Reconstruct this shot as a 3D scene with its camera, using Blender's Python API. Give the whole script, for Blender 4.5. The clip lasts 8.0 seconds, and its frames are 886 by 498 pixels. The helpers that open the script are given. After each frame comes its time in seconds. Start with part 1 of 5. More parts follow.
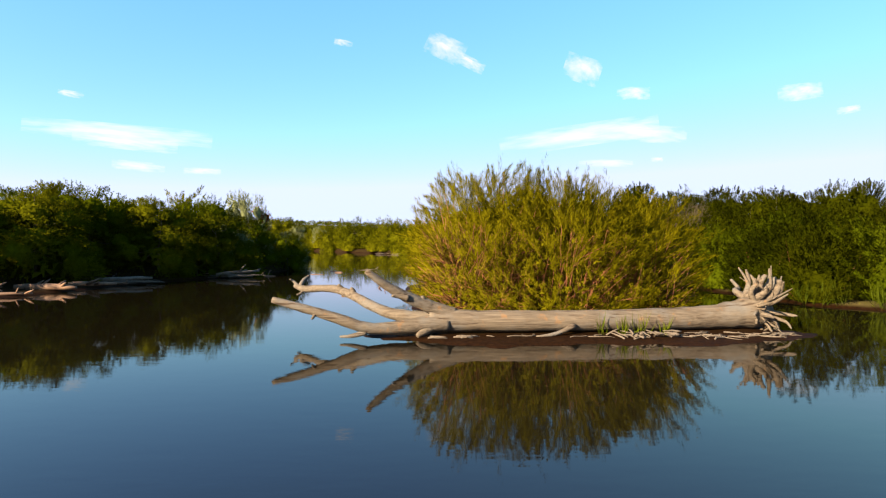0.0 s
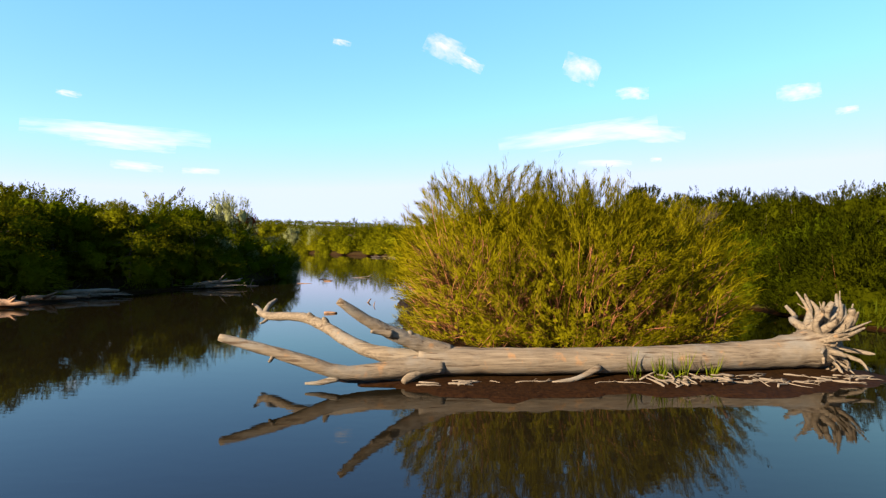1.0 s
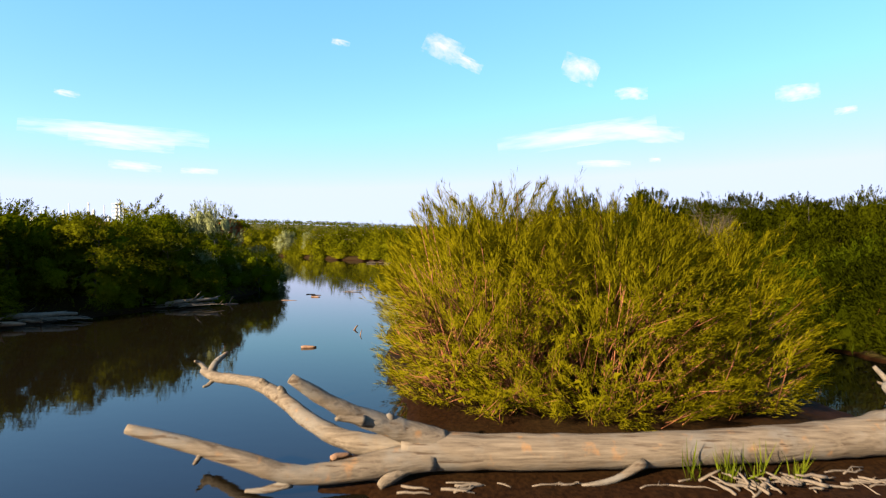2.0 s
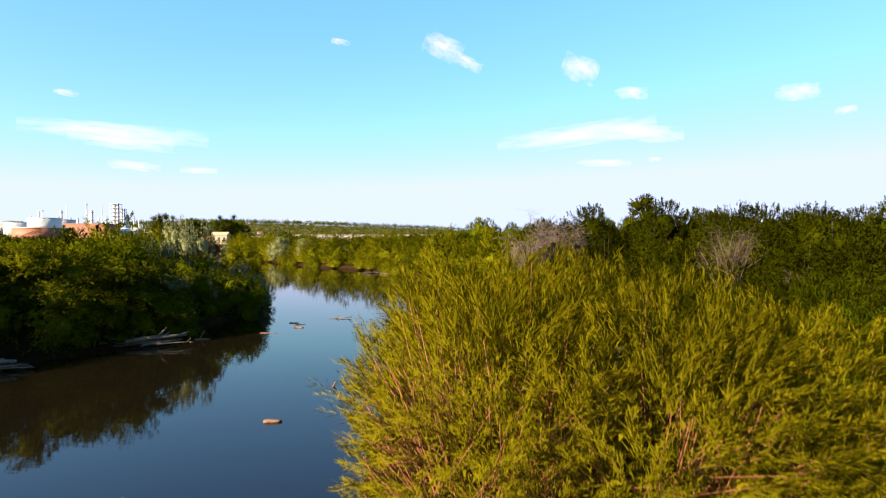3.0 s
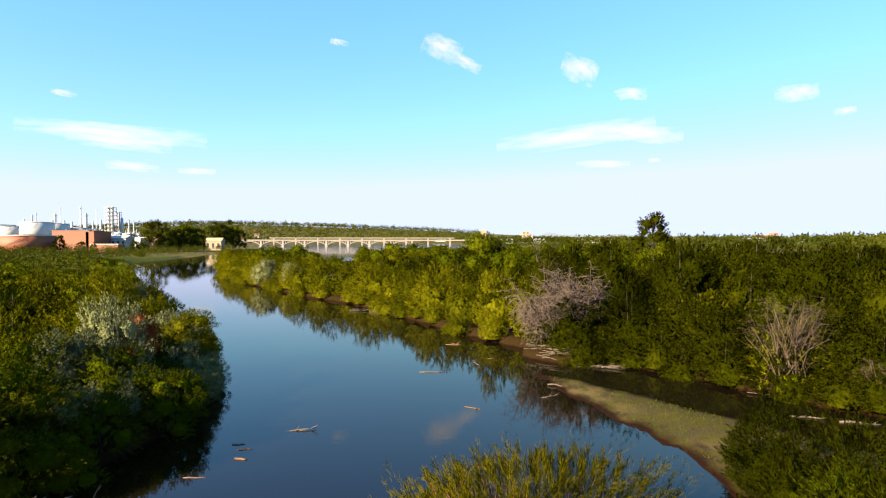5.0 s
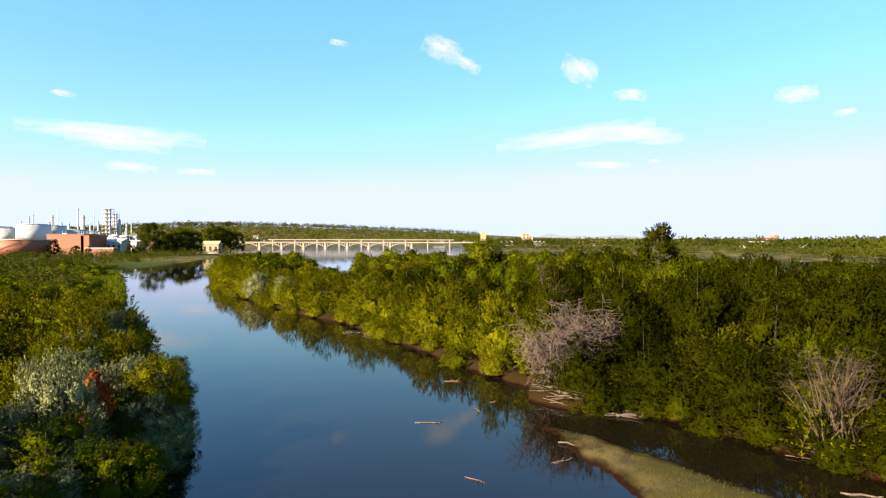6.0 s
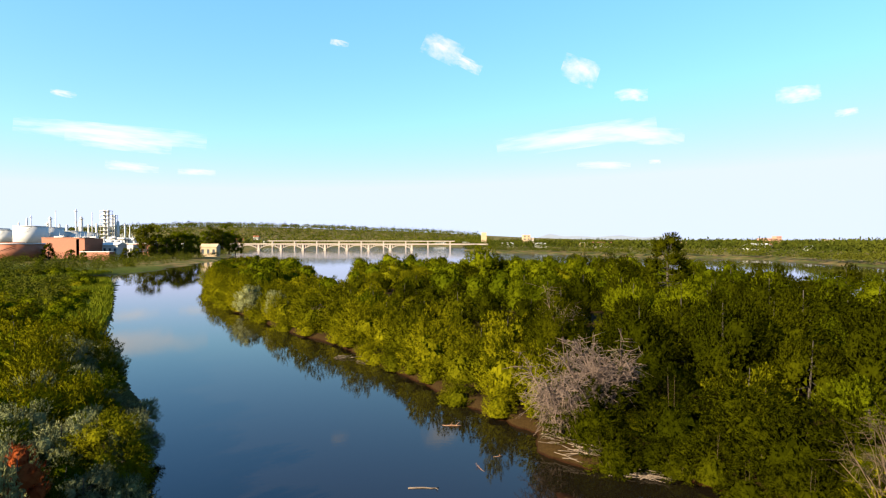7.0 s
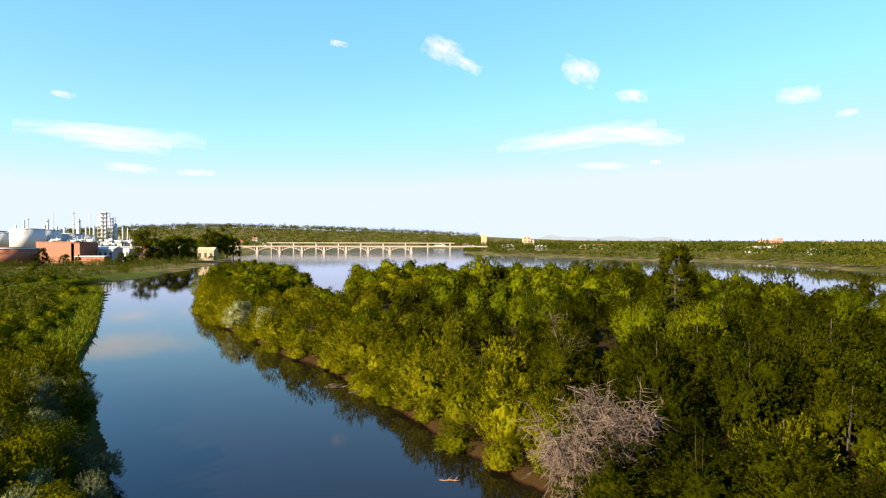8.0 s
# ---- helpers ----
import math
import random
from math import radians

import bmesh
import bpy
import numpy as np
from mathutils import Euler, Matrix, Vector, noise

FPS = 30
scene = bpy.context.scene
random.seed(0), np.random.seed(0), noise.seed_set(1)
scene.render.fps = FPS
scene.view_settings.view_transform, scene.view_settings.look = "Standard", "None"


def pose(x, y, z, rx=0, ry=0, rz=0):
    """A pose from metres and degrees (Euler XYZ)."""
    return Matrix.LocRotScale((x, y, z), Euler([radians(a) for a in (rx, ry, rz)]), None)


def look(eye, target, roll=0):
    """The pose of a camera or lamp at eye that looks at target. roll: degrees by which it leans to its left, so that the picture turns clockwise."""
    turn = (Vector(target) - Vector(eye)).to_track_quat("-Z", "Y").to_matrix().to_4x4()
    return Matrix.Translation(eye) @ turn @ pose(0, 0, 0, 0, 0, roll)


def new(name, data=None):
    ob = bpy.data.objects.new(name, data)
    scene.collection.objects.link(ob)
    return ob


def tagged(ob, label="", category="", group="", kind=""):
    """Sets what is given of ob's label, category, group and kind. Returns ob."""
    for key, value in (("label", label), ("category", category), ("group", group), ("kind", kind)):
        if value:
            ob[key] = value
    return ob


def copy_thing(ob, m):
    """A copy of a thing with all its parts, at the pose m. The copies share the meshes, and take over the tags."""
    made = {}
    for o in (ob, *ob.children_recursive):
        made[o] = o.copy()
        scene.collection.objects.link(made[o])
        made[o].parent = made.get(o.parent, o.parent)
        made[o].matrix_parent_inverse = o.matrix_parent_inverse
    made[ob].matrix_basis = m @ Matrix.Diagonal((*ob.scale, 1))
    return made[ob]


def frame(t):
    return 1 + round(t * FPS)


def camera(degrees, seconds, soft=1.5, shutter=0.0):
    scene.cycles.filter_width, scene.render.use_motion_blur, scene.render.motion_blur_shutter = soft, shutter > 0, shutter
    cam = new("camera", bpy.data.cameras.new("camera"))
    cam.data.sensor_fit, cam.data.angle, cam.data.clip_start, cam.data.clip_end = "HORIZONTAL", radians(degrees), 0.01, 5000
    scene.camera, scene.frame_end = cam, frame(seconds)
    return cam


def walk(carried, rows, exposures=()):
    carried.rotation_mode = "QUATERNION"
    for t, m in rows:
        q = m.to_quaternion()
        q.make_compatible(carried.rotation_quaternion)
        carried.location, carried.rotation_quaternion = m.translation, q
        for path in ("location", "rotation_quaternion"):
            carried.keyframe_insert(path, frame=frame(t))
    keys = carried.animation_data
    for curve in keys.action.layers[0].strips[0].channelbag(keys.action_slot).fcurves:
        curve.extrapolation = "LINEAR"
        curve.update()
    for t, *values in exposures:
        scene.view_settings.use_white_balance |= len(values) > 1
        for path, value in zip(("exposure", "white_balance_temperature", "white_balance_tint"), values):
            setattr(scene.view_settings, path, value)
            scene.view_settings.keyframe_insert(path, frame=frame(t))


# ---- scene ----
cam = camera(78.9, 8.0, soft=1.2, shutter=0.25)
PATH = [
    (0, (0.064, 0.602, 3.430), (-0.016, 20.592, 3.070), -0),
    (0.5, (0.146, 2.496, 3.690), (0.086, 22.496, 3.330), -0),
    (1, (0.230, 4.372, 4.006), (0.190, 24.372, 3.646), -0),
    (1.5, (0.300, 6.290, 4.466), (0.290, 26.290, 4.116), 0),
    (3, (0.660, 12.746, 7.080), (0.670, 32.746, 6.700), -0),
    (3.5, (0.842, 15.440, 8.572), (0.852, 35.440, 8.202), -0.1),
    (4, (0.972, 18.238, 10.110), (1.002, 38.238, 9.740), -0),
    (4.5, (1.102, 20.966, 11.606), (1.142, 40.956, 11.236), 0),
    (6, (1.404, 28.934, 16.316), (1.464, 48.934, 15.966), 0.1),
    (6.5, (1.470, 32.338, 17.684), (1.530, 52.338, 17.344), 0.1),
    (7, (1.638, 35.240, 19.244), (1.678, 55.230, 18.894), 0.1),
    (7.5, (1.674, 37.944, 20.782), (1.714, 57.944, 20.432), 0.2),
    (8, (1.924, 41.016, 22.296), (1.964, 61.006, 21.966), 0.1),
]
walk(cam, [(t, look(eye, target, roll)) for t, eye, target, roll in PATH])


# ---- world, sun, exposure ----
SUN_ELEVATION, SUN_AZIMUTH = 24.0, 230.0
world = bpy.data.worlds.new("world")
scene.world = world
world.use_nodes = True
wn, wl = world.node_tree.nodes, world.node_tree.links
sky = wn.new("ShaderNodeTexSky")
sky.sky_type = "NISHITA"
sky.sun_disc = False
sky.sun_elevation, sky.sun_rotation = radians(SUN_ELEVATION), radians(SUN_AZIMUTH)
sky.air_density, sky.dust_density, sky.ozone_density = 1.0, 0.1, 1.6
sky_tint = wn.new("ShaderNodeHueSaturation")
sky_tint.inputs["Hue"].default_value = 0.487
sky_tint.inputs["Saturation"].default_value = 1.85
sky_range = wn.new("ShaderNodeGamma")
sky_range.inputs["Gamma"].default_value = 0.48
wl.new(sky.outputs["Color"], sky_range.inputs["Color"])
wl.new(sky_range.outputs["Color"], sky_tint.inputs["Color"])
sky_balance = wn.new("ShaderNodeMix")
sky_balance.data_type, sky_balance.blend_type = "RGBA", "MULTIPLY"
sky_balance.inputs[0].default_value, sky_balance.inputs[7].default_value = 1.0, (0.97, 1.1, 1.46, 1)
wl.new(sky_tint.outputs["Color"], sky_balance.inputs[6])
haze_limit = wn.new("ShaderNodeMix")
haze_limit.data_type, haze_limit.blend_type = "RGBA", "DARKEN"
haze_limit.inputs[0].default_value, haze_limit.inputs[7].default_value = 1.0, (1.66, 1.9, 2.6, 1)
wl.new(sky_balance.outputs[2], haze_limit.inputs[6])
wl.new(haze_limit.outputs[2], wn["Background"].inputs["Color"])
wn["Background"].inputs["Strength"].default_value = 0.087
sun_lamp = new("sun", bpy.data.lights.new("sun", "SUN"))
sun_lamp.data.energy, sun_lamp.data.angle, sun_lamp.data.color = 4.4, radians(0.6), (1.0, 0.85, 0.63)
az, el = radians(SUN_AZIMUTH), radians(SUN_ELEVATION)
SUN_WAY = Vector((math.sin(az) * math.cos(el), math.cos(az) * math.cos(el), math.sin(el)))
sun_lamp.matrix_world = look(SUN_WAY * 50, (0, 0, 0))
scene.view_settings.exposure = 2.53


# ---- materials ----
def material(name):
    m = bpy.data.materials.new(name)
    m.use_nodes = True
    return m, m.node_tree.nodes, m.node_tree.links


def mix_rgb(nodes, links, a, b, factor, mode="MIX"):
    n = nodes.new("ShaderNodeMix")
    n.data_type, n.blend_type = "RGBA", mode
    for socket, value in ((n.inputs[0], factor), (n.inputs[6], a), (n.inputs[7], b)):
        if isinstance(value, (int, float)):
            socket.default_value = value
        elif isinstance(value, tuple):
            socket.default_value = (*value, 1)
        else:
            links.new(value, socket)
    return n.outputs[2]


def noise_node(nodes, links, scale, detail=4.0, source=None, rough=0.6):
    n = nodes.new("ShaderNodeTexNoise")
    n.inputs["Scale"].default_value, n.inputs["Detail"].default_value, n.inputs["Roughness"].default_value = scale, detail, rough
    if source is not None:
        links.new(source, n.inputs["Vector"])
    return n.outputs["Fac"]


def ramp(nodes, links, value, lo, hi):
    n = nodes.new("ShaderNodeMapRange")
    n.inputs["From Min"].default_value, n.inputs["From Max"].default_value = lo, hi
    links.new(value, n.inputs["Value"])
    return n.outputs["Result"]


def surface(name, a, b, rough=0.8, scale=3.0, fine=40.0, bump=0.2, metal=0.0, stretch=None, spots=None, distance=0.02):
    """Two colours mixed by coarse and fine noise, with relief."""
    m, nodes, links = material(name)
    co = nodes.new("ShaderNodeTexCoord").outputs["Object"]
    if stretch:
        mp = nodes.new("ShaderNodeMapping")
        mp.inputs["Scale"].default_value = stretch
        links.new(co, mp.inputs["Vector"])
        co = mp.outputs["Vector"]
    coarse = noise_node(nodes, links, scale, 5, co)
    grain = noise_node(nodes, links, fine, 6, co)
    fac = mix_rgb(nodes, links, coarse, grain, 0.45)
    colour = mix_rgb(nodes, links, a, b, ramp(nodes, links, fac, 0.36, 0.64))
    if spots:
        colour = mix_rgb(nodes, links, colour, spots, ramp(nodes, links, noise_node(nodes, links, scale * 0.37, 6, co), 0.55, 0.68))
    p = nodes["Principled BSDF"]
    links.new(colour, p.inputs["Base Color"])
    p.inputs["Roughness"].default_value, p.inputs["Metallic"].default_value = rough, metal
    if bump:
        bn = nodes.new("ShaderNodeBump")
        bn.inputs["Strength"].default_value, bn.inputs["Distance"].default_value = bump, distance
        links.new(fac, bn.inputs["Height"])
        links.new(bn.outputs["Normal"], p.inputs["Normal"])
    return m


def leaf_material(name, dark, mid, light, rough=0.75, clump=0.9, through_light=0.25):
    """Leaves: each leaf, each clump and each plant has its own tone; some light passes through."""
    m, nodes, links = material(name)
    island = nodes.new("ShaderNodeNewGeometry").outputs["Random Per Island"]
    plant = nodes.new("ShaderNodeObjectInfo").outputs["Random"]
    co = nodes.new("ShaderNodeTexCoord").outputs["Object"]
    patch = noise_node(nodes, links, clump, 3, co)
    colour = mix_rgb(nodes, links, dark, mid, ramp(nodes, links, island, -0.5, 0.7))
    colour = mix_rgb(nodes, links, colour, light, ramp(nodes, links, patch, 0.36, 0.76))
    tone = mix_rgb(nodes, links, (0.6, 0.64, 0.66), (1.42, 1.34, 1.15), plant)
    colour = mix_rgb(nodes, links, colour, tone, 1.0, "MULTIPLY")
    p = nodes["Principled BSDF"]
    links.new(colour, p.inputs["Base Color"])
    p.inputs["Roughness"].default_value = rough
    p.inputs["Specular IOR Level"].default_value = 0.0
    t = nodes.new("ShaderNodeBsdfTranslucent")
    links.new(colour, t.inputs["Color"])
    mix = nodes.new("ShaderNodeMixShader")
    mix.inputs[0].default_value = through_light
    links.new(p.outputs[0], mix.inputs[1])
    links.new(t.outputs[0], mix.inputs[2])
    links.new(mix.outputs[0], nodes["Material Output"].inputs["Surface"])
    return m


LEAF_GOLD = leaf_material("leaf_gold", (0.052, 0.042, 0.0009), (0.08, 0.069, 0.0018), (0.096, 0.079, 0.0022), clump=0.5, through_light=0.2)
LEAF_YELLOW = leaf_material("leaf_yellow_green", (0.04255, 0.0391, 0.00092), (0.05865, 0.05865, 0.00138), (0.0805, 0.0759, 0.0023), clump=0.35, through_light=0.12)
LEAF_GREEN = leaf_material("leaf_green", (0.02684, 0.03172, 0.000732), (0.03904, 0.04758, 0.001098), (0.05856, 0.06466, 0.001708), clump=0.25, through_light=0.12)
LEAF_DARK = leaf_material("leaf_dark", (0.00924, 0.01012, 0.000264), (0.01408, 0.01628, 0.00044), (0.02288, 0.0242, 0.000704), clump=0.25, through_light=0.1)
LEAF_PALE = leaf_material("leaf_pale", (0.05376, 0.0616, 0.0224), (0.09856, 0.1075, 0.04928), (0.1344, 0.14, 0.06944), clump=0.6, through_light=0.15)
LEAF_OLIVE = leaf_material("leaf_olive", (0.0375, 0.04, 0.001125), (0.0625, 0.065, 0.00175), (0.1025, 0.0925, 0.00325), clump=0.45, through_light=0.2)
LEAF_RED = leaf_material("leaf_red", (0.05, 0.01, 0.004), (0.12, 0.024, 0.008), (0.15, 0.045, 0.013))
LEAF_FAR = leaf_material("leaf_far", (0.0085, 0.0126, 0.0018), (0.0255, 0.0324, 0.0045), (0.0476, 0.0486, 0.0054), clump=0.012, through_light=0.12)
GRASS = leaf_material("grass_blade", (0.016, 0.0272, 0.0016), (0.04, 0.056, 0.0032), (0.068, 0.072, 0.0048), clump=0.2)
STEM_TAN = surface("stem_tan", (0.034, 0.019, 0.008), (0.075, 0.044, 0.019), 0.8, 2, 20, 0)
STEM_RED = surface("stem_red", (0.12, 0.03, 0.007), (0.21, 0.07, 0.018), 0.8, 2, 20, 0)
BARK = surface("bark", (0.014, 0.01, 0.006), (0.03, 0.022, 0.014), 0.9, 2, 25, 0.4)
DEAD_TWIG = surface("dead_twig", (0.055, 0.033, 0.022), (0.11, 0.074, 0.052), 0.9, 1.5, 15, 0)
STICK = surface("weathered_stick", (0.05, 0.033, 0.019), (0.12, 0.086, 0.056), 0.85, 3, 30, 0.3)
BROWN_WOOD = surface("brown_wet_wood", (0.07, 0.03, 0.012), (0.18, 0.09, 0.042), 0.8, 1.5, 14, 0.4)


def driftwood_material():
    """Barkless bleached wood: long grain, drying cracks, grey and ochre patches."""
    m, nodes, links = material("driftwood")
    co = nodes.new("ShaderNodeTexCoord").outputs["Object"]
    def stretched(s):
        mp = nodes.new("ShaderNodeMapping")
        mp.inputs["Scale"].default_value = s
        links.new(co, mp.inputs["Vector"])
        return mp.outputs["Vector"]
    grain = noise_node(nodes, links, 1.0, 8, stretched((0.8, 14, 14)), 0.7)
    crack = noise_node(nodes, links, 1.0, 5, stretched((0.5, 8, 8)), 0.55)
    patch = noise_node(nodes, links, 0.9, 5, co)
    stain = noise_node(nodes, links, 2.3, 6, co)
    wood = mix_rgb(nodes, links, (0.05, 0.034, 0.021), (0.135, 0.1, 0.067), ramp(nodes, links, grain, 0.32, 0.66))
    wood = mix_rgb(nodes, links, wood, (0.105, 0.088, 0.07), ramp(nodes, links, patch, 0.5, 0.66))
    wood = mix_rgb(nodes, links, wood, (0.19, 0.09, 0.03), ramp(nodes, links, stain, 0.6, 0.78))
    wood = mix_rgb(nodes, links, (0.045, 0.028, 0.016), wood, ramp(nodes, links, crack, 0.34, 0.4))
    p = nodes["Principled BSDF"]
    links.new(wood, p.inputs["Base Color"])
    p.inputs["Roughness"].default_value, p.inputs["Specular IOR Level"].default_value = 0.85, 0.15
    bn = nodes.new("ShaderNodeBump")
    bn.inputs["Strength"].default_value, bn.inputs["Distance"].default_value = 0.95, 0.07
    links.new(mix_rgb(nodes, links, grain, crack, 0.5), bn.inputs["Height"])
    links.new(bn.outputs["Normal"], p.inputs["Normal"])
    return m


def ground_material():
    """Wet mud by the water, thin grass and dry sand on the flats, meadow further up."""
    m, nodes, links = material("ground")
    g = nodes.new("ShaderNodeNewGeometry")
    sep = nodes.new("ShaderNodeSeparateXYZ")
    links.new(g.outputs["Position"], sep.inputs[0])
    co = g.outputs["Position"]
    big, mid, fine = noise_node(nodes, links, 0.08, 5, co), noise_node(nodes, links, 0.7, 5, co), noise_node(nodes, links, 9.0, 5, co)
    mud = mix_rgb(nodes, links, (0.006, 0.0022, 0.0006), (0.016, 0.0062, 0.0018), ramp(nodes, links, fine, 0.35, 0.65))
    sand = mix_rgb(nodes, links, (0.026, 0.019, 0.007), (0.058, 0.045, 0.021), ramp(nodes, links, fine, 0.35, 0.65))
    turf = mix_rgb(nodes, links, (0.028, 0.024, 0.005), (0.062, 0.05, 0.012), ramp(nodes, links, fine, 0.3, 0.7))
    dry = mix_rgb(nodes, links, turf, (0.09, 0.06, 0.024), ramp(nodes, links, big, 0.5, 0.62))
    flat = mix_rgb(nodes, links, sand, dry, ramp(nodes, links, mid, 0.38, 0.55))
    litter = mix_rgb(nodes, links, (0.008, 0.0045, 0.0012), (0.028, 0.016, 0.005), ramp(nodes, links, fine, 0.3, 0.7))
    meadow = mix_rgb(nodes, links, (0.032, 0.038, 0.008), (0.07, 0.07, 0.018), ramp(nodes, links, mid, 0.35, 0.65))
    meadow = mix_rgb(nodes, links, meadow, (0.13, 0.088, 0.04), ramp(nodes, links, big, 0.54, 0.7))
    litter = mix_rgb(nodes, links, litter, meadow, ramp(nodes, links, sep.outputs["Z"], 1.15, 1.9))
    west = nodes.new("ShaderNodeMath")
    west.operation = "MULTIPLY_ADD"
    links.new(sep.outputs["Y"], west.inputs[0])
    west.inputs[1].default_value = -0.5
    inverse = nodes.new("ShaderNodeMath")
    inverse.operation = "MULTIPLY"
    links.new(sep.outputs["X"], inverse.inputs[0])
    inverse.inputs[1].default_value = -1.0
    links.new(inverse.outputs[0], west.inputs[2])
    flats = nodes.new("ShaderNodeMath")
    flats.operation = "MULTIPLY"
    links.new(ramp(nodes, links, west.outputs[0], -20, -12), flats.inputs[0])
    links.new(ramp(nodes, links, sep.outputs["Y"], 90, 110), flats.inputs[1])
    rank = mix_rgb(nodes, links, (0.02, 0.03, 0.003), (0.055, 0.064, 0.008), ramp(nodes, links, mid, 0.3, 0.7))
    litter = mix_rgb(nodes, links, litter, rank, flats.outputs[0])
    shore = mix_rgb(nodes, links, (0.042, 0.048, 0.01), (0.12, 0.08, 0.034), ramp(nodes, links, big, 0.44, 0.62))
    far = ramp(nodes, links, sep.outputs["Y"], 370, 430)
    litter = mix_rgb(nodes, links, litter, shore, far)
    mud = mix_rgb(nodes, links, mud, shore, far)
    sandy = nodes.new("ShaderNodeAttribute")
    sandy.attribute_name = "sandy"
    grown = mix_rgb(nodes, links, litter, flat, sandy.outputs["Fac"])
    height = nodes.new("ShaderNodeMath")
    height.operation = "MULTIPLY_ADD"
    links.new(mid, height.inputs[0])
    height.inputs[1].default_value = 0.12
    links.new(sep.outputs["Z"], height.inputs[2])
    colour = mix_rgb(nodes, links, mud, grown, ramp(nodes, links, height.outputs[0], 0.14, 0.25))
    p = nodes["Principled BSDF"]
    links.new(colour, p.inputs["Base Color"])
    damp = ramp(nodes, links, height.outputs[0], 0.05, 0.35)
    damp.node.inputs["To Min"].default_value, damp.node.inputs["To Max"].default_value = 0.55, 0.95
    links.new(damp, p.inputs["Roughness"])
    p.inputs["Specular IOR Level"].default_value = 0.03
    p.inputs["Roughness"].default_value = 0.9
    bn = nodes.new("ShaderNodeBump")
    bn.inputs["Strength"].default_value, bn.inputs["Distance"].default_value = 0.5, 0.05
    links.new(fine, bn.inputs["Height"])
    links.new(bn.outputs["Normal"], p.inputs["Normal"])
    return m


def water_material():
    m, nodes, links = material("river_water")
    co = nodes.new("ShaderNodeNewGeometry").outputs["Position"]
    mp = nodes.new("ShaderNodeMapping")
    mp.inputs["Scale"].default_value = (0.6, 1.6, 1)
    links.new(co, mp.inputs["Vector"])
    ripple = noise_node(nodes, links, 1.6, 3, mp.outputs["Vector"])
    swell = noise_node(nodes, links, 0.05, 3, co)
    p = nodes["Principled BSDF"]
    silt = mix_rgb(nodes, links, (0.0035, 0.0028, 0.0018), (0.005, 0.0034, 0.0012), swell)
    links.new(silt, p.inputs["Base Color"])
    p.inputs["IOR"].default_value = 1.37
    sep = nodes.new("ShaderNodeSeparateXYZ")
    links.new(co, sep.inputs[0])
    breeze = ramp(nodes, links, sep.outputs["Y"], 330, 700)
    breeze.node.inputs["To Min"].default_value, breeze.node.inputs["To Max"].default_value = 0.02, 0.1
    links.new(breeze, p.inputs["Roughness"])
    bn = nodes.new("ShaderNodeBump")
    bn.inputs["Strength"].default_value, bn.inputs["Distance"].default_value = 0.045, 0.05
    links.new(ripple, bn.inputs["Height"])
    links.new(bn.outputs["Normal"], p.inputs["Normal"])
    return m


GROUND, WATER, DRIFTWOOD = ground_material(), water_material(), driftwood_material()
WHITE_PAINT = surface("white_paint", (0.32, 0.31, 0.29), (0.4, 0.385, 0.36), 0.5, 0.05, 0.6, 0)
GREY_STEEL = surface("grey_steel", (0.24, 0.235, 0.225), (0.38, 0.37, 0.34), 0.45, 0.1, 1.0, 0)
DARK_STEEL = surface("dark_steel", (0.09, 0.09, 0.085), (0.17, 0.165, 0.155), 0.6, 0.1, 1.0, 0)
TERRACOTTA = surface("terracotta_paint", (0.16, 0.044, 0.013), (0.205, 0.06, 0.02), 0.7, 0.05, 0.8, 0)
CONCRETE = surface("bridge_concrete", (0.22, 0.18, 0.145), (0.28, 0.23, 0.19), 0.85, 0.05, 1.0, 0)
TAN_STONE = surface("tan_stone", (0.22, 0.16, 0.09), (0.3, 0.22, 0.13), 0.85, 0.1, 1.0, 0)
PINK_BRICK = surface("pink_brick", (0.22, 0.1, 0.065), (0.3, 0.155, 0.1), 0.85, 0.1, 1.0, 0)
DARK_GLASS = surface("dark_window", (0.03, 0.035, 0.04), (0.06, 0.065, 0.07), 0.2, 0.1, 1.0, 0)
# distance haze is painted into the mountains' pale blue base colour
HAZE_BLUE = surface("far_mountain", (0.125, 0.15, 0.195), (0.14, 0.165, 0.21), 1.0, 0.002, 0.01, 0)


# ---- mesh helpers ----
def quad_mesh(name, corners, mat, smooth=False):
    """A mesh of separate quads from an array (n, 4, 3)."""
    n = len(corners)
    me = bpy.data.meshes.new(name)
    me.vertices.add(n * 4)
    me.vertices.foreach_set("co", np.asarray(corners, np.float32).ravel())
    me.loops.add(n * 4)
    me.loops.foreach_set("vertex_index", np.arange(n * 4, dtype=np.int32))
    me.polygons.add(n)
    me.polygons.foreach_set("loop_start", np.arange(0, n * 4, 4, dtype=np.int32))
    me.update(calc_edges=True)
    me.materials.append(mat)
    return me


def soup_mesh(name, verts, faces, mat, smooth=True):
    me = bpy.data.meshes.new(name)
    me.from_pydata([tuple(v) for v in verts], [], faces)
    me.update()
    me.materials.append(mat)
    if smooth:
        me.shade_smooth()
    return me


